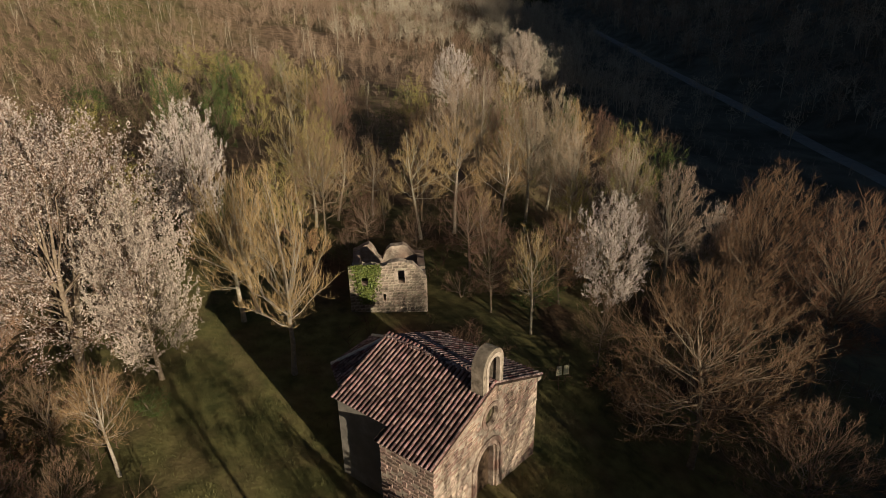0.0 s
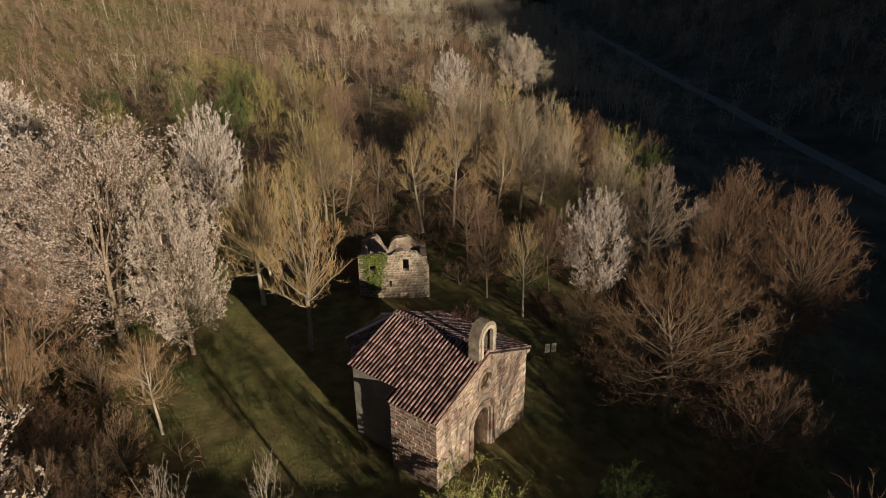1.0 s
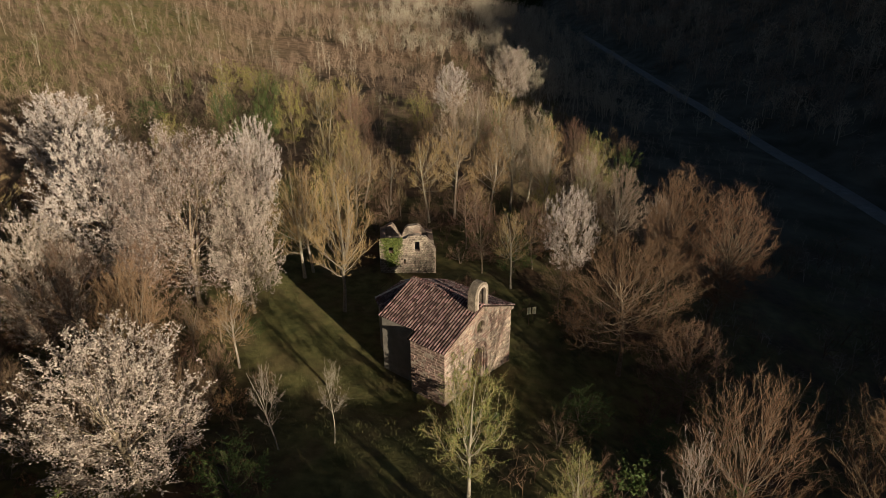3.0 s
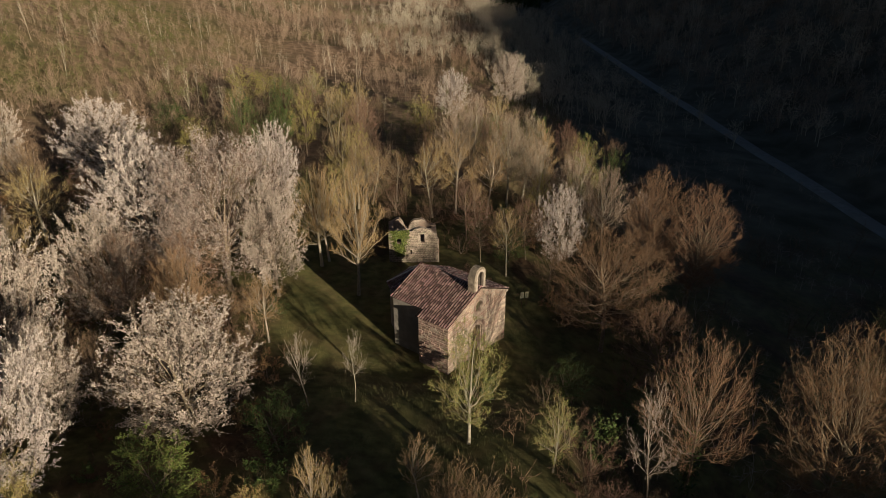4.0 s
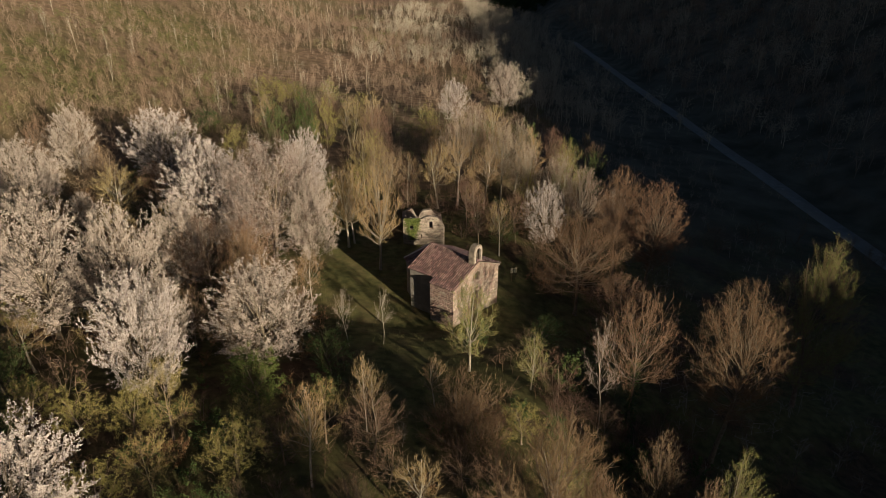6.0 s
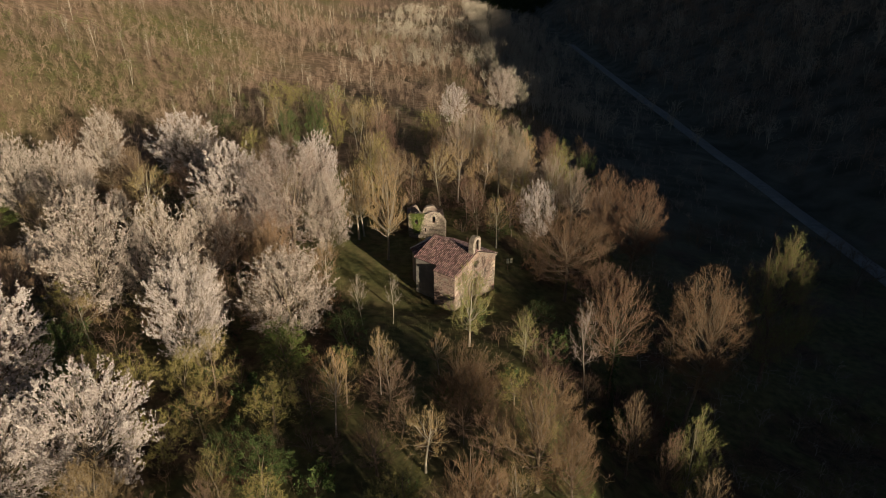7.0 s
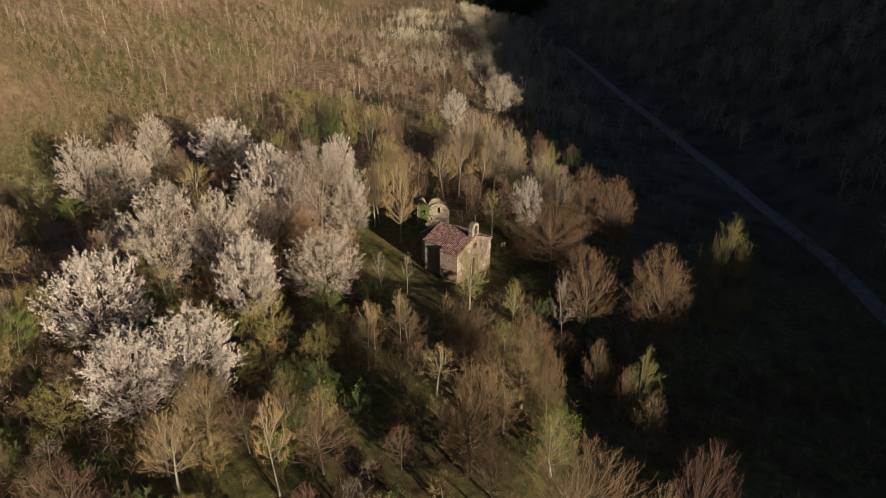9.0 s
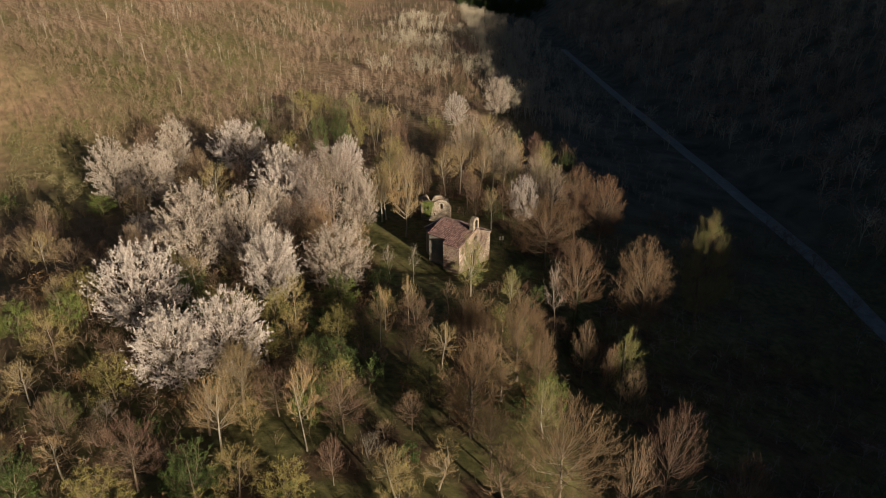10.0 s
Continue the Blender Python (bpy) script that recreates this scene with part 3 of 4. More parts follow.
    for px, py in eave_pts[1:3]:
        p = Vector((px, py, az))
        d = (A - p)
        rot = d.to_track_quat("X", "Z").to_matrix().to_4x4()
        for i in range(int(d.length / 0.4)):
            m = rot.copy()
            m.translation = p + d.normalized() * (0.4 * i) + Vector((0, 0, 0.03))
            hips.append(m @ Matrix.Diagonal((0.42, 0.26, 0.26, 1)))
    joined("hip_tiles", tm, hips, apse_roof, LIME, "pale mortared hip tiles")
    # verge tiles along the gable and the pale eave corner stone
    bm = bmesh.new()
    box(bm, x1 - 0.15, x1 + 0.22, 0.02, 0.5, right_z(x1) - 0.42, right_z(x1) - 0.16)
    part("eave_corbel", bm, DRESSED, chapel, "pale stone corbel under the eave")
    return chapel


build_chapel()


# ---- the roofless ruin behind the chapel ----
def build_ruin():
    m = pose(-7.7, 48.2, -0.35, 0, 0, 4)
    ruin = thing("ruined_house", m, "roofless rubble stone ruin with ivy and empty windows", "ruin")
    rng = random.Random(21)
    width, deep, thick = 6.1, 6.5, 0.6

    def wall(name, length, tops, openings, place_m, label=""):
        """A wall with a broken top and real openings."""
        bm = bmesh.new()
        crown = []
        for u in np.arange(length, -0.01, -length / round(length / 0.35)):
            crown.append((float(u), float(np.interp(u, [p[0] for p in tops], [p[1] for p in tops])) + rng.uniform(-0.16, 0.16)))
        loops = [[(0.0, -1.5), (length, -1.5)] + crown] + [[(o[0], o[2]), (o[1], o[2]), (o[1], o[3]), (o[0], o[3])] for o in openings]
        made = []
        for y in (0.0, thick):
            rings = [[bm.verts.new((u, y, z)) for u, z in loop] for loop in loops]
            edges = [bm.edges.new((p, q)) for r in rings for p, q in zip(r, r[1:] + r[:1])]
            bmesh.ops.triangle_fill(bm, edges=edges, use_beauty=True, use_dissolve=False)
            made.append(rings)
        for r, q in zip(*made):
            for i in range(len(r)):
                bm.faces.new((r[i], r[(i + 1) % len(r)], q[(i + 1) % len(r)], q[i]))
        bmesh.ops.recalc_face_normals(bm, faces=bm.faces)
        ob = part(name, bm, PALE_MORTAR, ruin, label)
        ob.matrix_basis = place_m
        return ob

    win = [(0.95, 1.5, 2.35, 3.15), (3.85, 4.35, 2.35, 3.55), (2.6, 2.8, 0.85, 1.45)]
    front = wall("front_wall", width, [(0, 3.9), (1.3, 4.1), (2.6, 4.0), (3.5, 4.3), (5.0, 4.1), (5.5, 3.4), (6.1, 2.7)], win, pose(0, 0, 0), "sunlit broken front wall")
    wall("side_wall", deep, [(0, 3.8), (1.5, 2.6), (3.5, 1.9), (6.5, 1.9)], [], pose(thick, thick, 0, 0, 0, 90))
    wall("side_wall", deep, [(0, 2.4), (2, 1.7), (4, 1.5), (6.5, 1.4)], [], pose(width, thick, 0, 0, 0, 90))
    wall("rear_wall", width, [(0, 1.9), (0.6, 2.4), (1.0, 2.65), (1.7, 2.6), (2.0, 1.3), (2.6, 1.2), (3.0, 2.25), (3.8, 2.4), (4.6, 2.25), (5.2, 1.8), (6.1, 1.4)], [], pose(0, deep, 0))
    meshes = stone_meshes("stone", RUIN_STONE)
    z = -0.3
    while z < 4.5:
        h = rng.uniform(0.17, 0.3)
        u = 0.0
        while u < width - 0.1:
            w = rng.uniform(0.22, 0.5)
            top = np.interp(u + w / 2, [0, 1.3, 2.6, 3.5, 5.0, 5.5, 6.1], [3.9, 4.1, 4.0, 4.3, 4.1, 3.4, 2.7])
            if z + h < top + 0.12 and u + w < width and not any(u + w > o[0] and u < o[1] and z + h > o[2] and z < o[3] for o in win):
                ob = new("stone", rng.choice(meshes))
                ob.parent = front
                ob.matrix_basis = pose(u + w / 2, 0.035, z + h / 2, 0, rng.uniform(-6, 6), 0) @ Matrix.Diagonal((w - 0.03, rng.uniform(0.08, 0.17), h - 0.03, 1))
            u += w
        z += h
    bm = bmesh.new()
    for a, b, z1 in ((0.85, 1.6, 3.15), (3.75, 4.45, 3.55)):
        box(bm, a, b, -0.05, 0.3, z1, z1 + 0.2)
    part("lintel", bm, DRESSED, ruin, "pale stone lintels")
    # ivy over the corner
    v, f = [], []
    for i in range(2800):
        zz = 0.7 + 3.6 * rng.random() ** 0.7
        u = rng.gauss(1.35, 0.12 + 0.13 * zz)
        if 0 < u < 2.6 and 0.4 < zz < 4.2 and not (0.95 < u < 1.5 and 2.35 < zz < 3.15):
            c = Vector((u, -0.10 - abs(rng.gauss(0, 0.09)), zz))
            d = Vector((rng.gauss(0, 1), rng.gauss(0, 0.5), rng.gauss(0, 1))).normalized() * 0.085
            e = Vector((rng.gauss(0, 1), rng.gauss(0, 0.6), rng.gauss(0, 1))).normalized() * 0.07
            k = len(v)
            v += [c - d, c + e, c + d, c - e + Vector((0, -0.03, 0))]
            f += [(k, k + 1, k + 2), (k, k + 2, k + 3)]
    ivy = mpart("ivy", mesh_of("ivy", v, f, LEAF_IVY_PALE), ruin, "green ivy hanging over the wall")
    ivy["kind"] = "stuff"


build_ruin()


# ---- information sign beside the chapel ----
def build_sign():
    x, y = 8.1, 40.9
    z = ground_h(x, y)
    sign = thing("information_sign", pose(x, y, z, 0, 0, 12), "double pale yellow information panel on metal posts", "sign")
    for s in (-0.27, 0.27):
        bm = bmesh.new()
        bmesh.ops.create_cone(bm, cap_ends=True, segments=8, radius1=0.035, radius2=0.035, depth=2.2, matrix=pose(s, 0, 0.75))
        part("post", bm, IRON, sign)
        bm = bmesh.new()
        box(bm, s - 0.20, s + 0.20, -0.075, -0.04, 0.95, 1.75)
        bmesh.ops.bevel(bm, geom=bm.edges[:], offset=0.008, segments=1, affect="EDGES")
        panel = part("panel", bm, PANEL, sign, "pale yellow printed panel")
        bm = bmesh.new()
        for i in range(6):
            box(bm, s - 0.15, s + 0.15 - 0.04 * (i % 3), -0.081, -0.076, 1.08 + 0.09 * i, 1.11 + 0.09 * i)
        part("print", bm, INK, panel)


build_sign()


# ---- trees ----
class Geo:
    def __init__(self):
        self.v, self.f = [], []

    def tube(self, pts, radii, sides):
        rings = []
        for i, p in enumerate(pts):
            d = (pts[min(i + 1, len(pts) - 1)] - pts[max(i - 1, 0)]).normalized()
            a = d.cross(Vector((0.31, 0.95, 0.05)))
            if a.length < 1e-3:
                a = d.cross(Vector((1, 0, 0)))
            a.normalize()
            b = d.cross(a)
            rings.append(len(self.v))
            for k in range(sides):
                t = 2 * math.pi * k / sides
                self.v.append(p + (a * math.cos(t) + b * math.sin(t)) * radii[i])
        for r0, r1 in zip(rings, rings[1:]):
            for k in range(sides):
                self.f.append((r0 + k, r0 + (k + 1) % sides, r1 + (k + 1) % sides, r1 + k))

    def spike(self, a, b, r):
        d = (b - a).normalized()
        u = d.cross(Vector((0.2, 0.3, 0.93)))
        u = u.normalized() if u.length > 1e-3 else Vector((1, 0, 0))
        w = d.cross(u)
        k = len(self.v)
        self.v += [a + u * r, a + (w * 0.87 - u * 0.5) * r, a + (-w * 0.87 - u * 0.5) * r, b]
        self.f += [(k, k + 1, k + 3), (k + 1, k + 2, k + 3), (k + 2, k, k + 3)]

    def sliver(self, a, b, r, rng):
        """A single fine twig, thin as a straw."""
        d = b - a
        u = d.cross(Vector((rng.gauss(0, 1), rng.gauss(0, 1), rng.gauss(0, 1))))
        u = u.normalized() * r if u.length > 1e-4 else Vector((r, 0, 0))
        k = len(self.v)
        self.v += [a - u, a + u, b]
        self.f.append((k, k + 1, k + 2))

    def spray(self, a, b, s, rng):
        """A folded tuft of blossom lying along a shoot."""
        d = (b - a).normalized() * s * 1.1
        u = d.cross(rand_dir(rng))
        u = u.normalized() * s * 0.8 if u.length > 1e-4 else Vector((s, 0, 0))
        n = d.cross(u).normalized() * s * 0.3
        c = a.lerp(b, rng.uniform(0.1, 1.05)) + rand_dir(rng) * s * 1.3
        k = len(self.v)
        self.v += [c - d, c + u + n, c + d, c - u + n]
        self.f += [(k, k + 1, k + 2), (k, k + 2, k + 3)]

    def clump(self, c, s, rng):
        k = len(self.v)
        p = [Vector((rng.gauss(0, 1), rng.gauss(0, 1), rng.gauss(0, 1))) for _ in range(2)]
        a = p[0].normalized() * s
        b = a.cross(p[1]).normalized() * s
        n = a.cross(b).normalized() * s * 0.8
        self.v += [c + a, c - a * 0.5 + b * 0.87, c - a * 0.5 - b * 0.87, c + n]
        self.f += [(k, k + 1, k + 3), (k + 1, k + 2, k + 3), (k + 2, k, k + 3), (k, k + 2, k + 1)]

    def leaf(self, c, s, rng):
        k = len(self.v)
        a = Vector((rng.gauss(0, 1), rng.gauss(0, 1), rng.gauss(0, 0.7))).normalized() * s
        b = a.cross(Vector((rng.gauss(0, 1), rng.gauss(0, 1), rng.gauss(0, 1)))).normalized() * s * 0.6
        fold = a.cross(b).normalized() * s * 0.25
        self.v += [c - a, c + b + fold, c + a, c - b + fold]
        self.f += [(k, k + 1, k + 2), (k, k + 2, k + 3)]


def rand_dir(rng):
    return Vector((rng.gauss(0, 1), rng.gauss(0, 1), rng.gauss(0, 1))).normalized()


def grow(seed, height=10.0, width=8.0, start=0.28, narrow=False, limbs=40, branches=7, twigs=9, twig_len=0.7, trunk_r=0.17, stems=1, twig_r=0.0062, low=-0.55, rise=0.38, sweep=0.36, lift=0.4, wild=0.75, blen=1.0):
    """Trunk and limbs, fine twigs, and the places along the twigs where leaves or blossom sit. The limbs sweep out
    from the trunk and up to the shell of an egg-shaped crown."""
    rng = random.Random(seed)
    wood, fine, spots = Geo(), Geo(), []
    a_z, b_r = height * (1 - start) / 2, width / 2
    c_z = height * (1 + start) / 2
    up = Vector((0, 0, 1))
    for st in range(stems):
        base = Vector((rng.gauss(0, 0.2 * (stems > 1)), rng.gauss(0, 0.2 * (stems > 1)), -0.5))
        lean = Vector((rng.gauss(0, 0.025), rng.gauss(0, 0.025), 0))
        sector = None
        if stems > 1:
            sector = 2 * math.pi * (st + rng.random() * 0.5) / stems
            lean = Vector((math.cos(sector), math.sin(sector), 0)) * rng.uniform(0.10, 0.24) * width / height
        pts, rad, p = [], [], base.copy()
        n = 9
        d = (up + lean).normalized()
        reach = height * (0.94 if narrow else 0.80)
        for i in range(n + 1):
            pts.append(p.copy())
            rad.append(max(0.012, trunk_r * (1 - i / (n + 0.3)) ** 0.95) * (1.35 if i == 0 else 1.0))
            d = (d + Vector((rng.gauss(0, 0.045), rng.gauss(0, 0.045), 0.06))).normalized()
            p = p + d * ((reach + 0.5) / n)
        wood.tube(pts, rad, 6 if stems < 3 else 4)
        k_limbs = max(5, limbs // stems)
        lead = max(5, k_limbs // 7)
        spin = rng.random() * 6.28
        mains = []
        for li in range(k_limbs):
            first = li < lead
            step = (li + rng.random()) / lead if first else (li - lead + rng.random()) / (k_limbs - lead)
            t = low + (1 - low) * step ** 0.85
            az = spin + li * 2.4 + rng.gauss(0, 0.3)
            if sector is not None:
                az = sector + rng.uniform(-1.5, 1.5)
            f = (rng.uniform(0.85, 1.0) if first else rng.uniform(0.30, 1.0) ** 0.6) * (1.0 + 0.08 * math.sin(3 * az + seed))
            ring = math.sqrt(max(0.0, 1 - t * t))
            if narrow:
                ring *= 1.0 - 0.35 * max(0.0, t)
            goal = Vector((math.cos(az) * b_r * ring * f, math.sin(az) * b_r * ring * f, c_z + a_z * t * rng.uniform(0.86, 1.06)))
            near = None
            if not first and rng.random() < 0.85:
                near = min(mains, key=lambda q: (q[-1] - goal).length)
            if near is not None:
                w = rng.uniform(0.22, 0.72) * 5
                o = near[int(w)].lerp(near[int(w) + 1], w - int(w))
                i = 6
            else:
                oz = start * height * rng.uniform(0.75, 1.0) + max(0.0, goal.z - start * height) * rise
                k = min(n - 1e-3, max(0.0, (oz + 0.5) / (reach + 0.5) * n))
                i = int(k)
                o = pts[i].lerp(pts[i + 1], k - i)
            goal.z = max(goal.z, o.z - 0.12 * height, 0.6)
            flat = goal - o
            ctrl = o + Vector((flat.x * 0.55, flat.y * 0.55, flat.z * sweep)) + rand_dir(rng) * flat.length * 0.07
            m = 5 if first else 3
            length = flat.length
            lp = [o * (1 - s) ** 2 + ctrl * 2 * s * (1 - s) + goal * s * s + rand_dir(rng) * 0.055 * length * (0.2 < s < 1) for s in (q / m for q in range(m + 1))]
            if first:
                mains.append(lp)
            r0 = min(rad[i] * 0.5, 0.01 + length * 0.0085) if first else 0.006 + length * 0.003
            wood.tube(lp, [max(0.006, r0 * (1 - s / (m + 0.3))) for s in range(m + 1)], 4 if first else 3)
            for bi in range(branches):
                v = min(0.999, (0.35 if first else 0.12) + (0.65 if first else 0.88) * (bi + rng.random()) / branches)
                s = int(v * m)
                bo = lp[s].lerp(lp[s + 1], v * m - s)
                tang = (lp[s + 1] - lp[s]).normalized()
                outw = Vector((bo.x, bo.y, (bo.z - c_z) * 0.6))
                outw = outw.normalized() if outw.length > 0.2 else up
                bd = (tang * 0.5 + outw * 0.25 + up * (0.35 if not narrow else 0.5) + rand_dir(rng) * wild).normalized()
                bl = (0.13 * width * (1.15 - v) + 0.3) * rng.uniform(0.6, 1.15) * blen
                mid = bo + bd * bl * 0.5 + rand_dir(rng) * bl * 0.07
                end = mid + (bd + up * 0.35 + rand_dir(rng) * 0.2).normalized() * bl * 0.5
                fine.spike(bo, mid, 0.011)
                fine.spike(mid, end, 0.008)
                for ti in range(twigs):
                    w = (ti + rng.random()) / twigs
                    to = bo.lerp(mid, w * 2) if w < 0.5 else mid.lerp(end, w * 2 - 1)
                    td = ((end - bo).normalized() * 0.8 + rand_dir(rng) * (wild + 0.15) + up * lift).normalized()
                    te = to + td * (twig_len * rng.uniform(0.45, 1.15))
                    fine.sliver(to, te, twig_r, rng)
                    spots.append((to, te))
    return wood, fine, spots


def make_proto(name, seed, kind_label, category, bark, twig_mat, foliage=None, **kw):
    """One tree with its parts, standing far below the ground line until copied; returns it with its height and width."""
    form = dict(kw)
    per, size, style, share = form.pop("per", 0), form.pop("size", 0.1), form.pop("style", "clump"), form.pop("share", 1.0)
    ivy = form.pop("ivy", False)
    wood, fine, spots = grow(seed, **form)
    rng = random.Random(seed + 77)
    leafy = Geo()
    if foliage:
        for a, b in spots:
            if rng.random() > share:
                continue
            for i in range(per):
                if style == "clump":
                    leafy.spray(a, b, size * rng.uniform(0.6, 1.35), rng)
                else:
                    leafy.leaf(a.lerp(b, rng.random()) + rand_dir(rng) * 0.05, size * rng.uniform(0.6, 1.35), rng)
    allv = np.array([tuple(v) for v in fine.v])
    hi = float(np.percentile(allv[:, 2], 99.7))
    wd = float(np.percentile(np.abs(allv[:, :2]), 99.2)) * 2
    ob = thing(name, Matrix(), kind_label, category, "trees round the chapel")
    mpart("trunk", mesh_of("trunk", wood.v, wood.f, bark, smooth=True), ob)
    mpart("crown", mesh_of("crown", fine.v, fine.f, twig_mat), ob)
    if leafy.v:
        mpart({"clump": "blossom", "leaf": "leaves"}[style], mesh_of("foliage", leafy.v, leafy.f, foliage), ob)
    if ivy:
        g = Geo()
        for i in range(1400):
            z = rng.uniform(0.2, hi * 0.55)
            r = rng.gauss(0.0, 0.32) + 0.18
            a = rng.random() * 6.28
            g.leaf(Vector((r * math.cos(a), r * math.sin(a), z)), rng.uniform(0.07, 0.14), rng)
        mpart("ivy", mesh_of("ivy", g.v, g.f, LEAF_IVY), ob, "dark ivy climbing the trunk")
    return ob, hi, wd


PROTO = {}
USED = {}


def proto(kind, n, name, label, category, bark, twig_mat, foliage=None, **kw):
    PROTO[kind] = [make_proto(name, hash_seed(kind) + i * 13, label, category, bark, twig_mat, foliage, **kw) for i in range(n)]


def hash_seed(s):
    return sum(ord(c) * (i + 3) for i, c in enumerate(s))


proto("broad", 3, "bare_tree", "bare round-crowned tree with reddish brown twigs", "tree", BARK_DARK, TWIG_BROWN, width=8.5, limbs=148, branches=5, twigs=8, start=0.2, low=-0.75, sweep=0.4, lift=0.45, twig_len=0.45, twig_r=0.0090, rise=0.5, wild=0.77)
proto("dome", 4, "bare_tree", "large bare tree with a dense domed crown of fine tan twigs", "tree", BARK_DARK, TWIG_TAN, width=9.0, limbs=229, branches=6, twigs=9, twig_len=0.41, twig_r=0.0086, start=0.2, low=-0.7, sweep=0.38, lift=0.45, rise=0.5, wild=0.75)
proto("tall", 2, "bare_tree", "tall bare tree with an egg-shaped crown of brown twigs", "tree", BARK_DARK, TWIG_TAN, height=16.0, width=7.5, limbs=230, branches=6, twigs=9, twig_len=0.6, twig_r=0.0095, start=0.3, low=-0.85, sweep=0.42, lift=0.35, rise=0.5, wild=0.8, trunk_r=0.24)
proto("golden", 2, "bare_tree", "tall bare tree with dense golden-brown upright twigs", "tree", BARK_DARK, TWIG_AMBER, width=6.0, limbs=175, branches=6, twigs=10, twig_len=0.45, twig_r=0.0086, start=0.12, narrow=True, low=-0.85, rise=0.42, lift=0.5, wild=0.69)
proto("goldwillow", 2, "willow_tree", "bare willow with ochre twigs and pale buds", "tree", BARK_DARK, TWIG_GOLD, LEAF_YELLOW, width=6.5, limbs=64, branches=5, twigs=9, start=0.1, low=-0.8, rise=0.5, per=2, size=0.043, style="leaf", share=0.7)
proto("alder", 1, "alder_tree", "tall tree with a dense crown of yellow-green spring leaves", "tree", BARK_DARK, TWIG_BROWN, LEAF_SPRING, width=6.0, limbs=120, branches=5, twigs=8, start=0.12, narrow=True, low=-0.85, rise=0.5, per=6, size=0.028, style="leaf", wild=0.67)
proto("russet", 2, "bare_tree", "bare tree with dense russet upright twigs", "tree", BARK_DARK, TWIG_RUSSET, width=5.5, limbs=108, branches=5, twigs=8, start=0.18, narrow=True, twig_len=0.41, twig_r=0.0081, low=-0.75, lift=0.45, wild=0.69)
proto("upright", 3, "poplar_tree", "slender leafless tree with pale trunk and ochre twigs", "tree", BARK_PALE, TWIG_GOLD, width=5.0, limbs=72, branches=5, twigs=9, twig_len=0.41, start=0.32, narrow=True, trunk_r=0.13, low=-0.8, rise=0.42, twig_r=0.0081, lift=0.5, wild=0.65)
proto("yellow", 3, "willow_tree", "leafless tree with golden upswept branches, pale trunk", "tree", BARK_PALE, TWIG_GOLD, width=5.6, limbs=108, branches=5, twigs=10, twig_len=0.45, start=0.24, narrow=True, trunk_r=0.15, low=-0.8, rise=0.3, twig_r=0.0077, lift=0.55, wild=0.63)
proto("mast", 3, "tall_tree", "tall tree with pale trunk and dense grey-beige budding twigs", "tree", BARK_PALE, TWIG_BEIGE, BLOSSOM_CREAM, width=5.4, limbs=121, branches=5, twigs=9, twig_len=0.45, start=0.26, narrow=True, trunk_r=0.14, low=-0.85, rise=0.4, twig_r=0.0086, lift=0.5, wild=0.67, per=1, size=0.026, share=0.55)
proto("cherry", 4, "cherry_tree", "wild cherry tree in full white blossom", "tree", BARK_DARK, TWIG_PALE, BLOSSOM_WHITE, width=8.0, limbs=200, branches=5, twigs=6, twig_len=0.34, start=0.08, low=-0.95, sweep=0.44, lift=0.35, per=6, size=0.038, twig_r=0.009, wild=0.62, blen=0.95)
proto("pale", 4, "blossoming_tree", "tall tree with pale cream and pinkish blossom", "tree", BARK_DARK, TWIG_PALE, BLOSSOM_CREAM, width=6.5, limbs=170, branches=5, twigs=6, twig_len=0.4, start=0.1, low=-0.92, sweep=0.42, per=4, size=0.038, lift=0.4, twig_r=0.009, wild=0.62, blen=0.95)
proto("pink", 1, "blossoming_tree", "large many-stemmed tree with fading pinkish blossom", "tree", BARK_DARK, TWIG_BROWN, BLOSSOM_PINK, width=8.5, limbs=210, branches=6, twigs=8, twig_len=0.5, start=0.12, low=-0.9, sweep=0.42, lift=0.4, stems=3, per=6, size=0.027, wild=0.69, blen=1.1)
proto("spring", 2, "aspen_tree", "slim tree with sparse yellow-green spring leaves", "tree", BARK_PALE, TWIG_GOLD, LEAF_SPRING, width=4.6, limbs=66, branches=4, twigs=9, twig_len=0.6, start=0.16, narrow=True, trunk_r=0.12, low=-0.85, per=6, size=0.034, style="leaf", share=0.7, wild=0.67)
proto("lime", 2, "young_tree", "small tree in fresh bright green leaf", "tree", BARK_DARK, TWIG_BROWN, LEAF_LIME, width=6.0, limbs=44, branches=5, twigs=6, start=0.10, low=-0.8, per=9, size=0.062, style="leaf")
proto("green", 2, "young_tree", "small bushy tree with darker green leaves", "tree", BARK_DARK, TWIG_BROWN, LEAF_GREEN, width=7.0, limbs=44, branches=5, twigs=6, twig_len=0.8, start=0.06, low=-0.8, per=9, size=0.062, style="leaf")
proto("willow", 2, "willow_tree", "bushy willow with yellow-green catkins", "tree", BARK_DARK, TWIG_GOLD, LEAF_YELLOW, width=6.5, limbs=48, branches=4, twigs=8, start=0.08, low=-0.8, per=6, size=0.050, style="leaf")
proto("sapling", 2, "sapling", "thin leafless sapling with pale stem", "tree", BARK_PALE, TWIG_GREY, width=3.4, limbs=48, branches=3, twigs=8, twig_len=0.38, start=0.32, narrow=True, trunk_r=0.07, low=-0.8, twig_r=0.0072, wild=0.67)
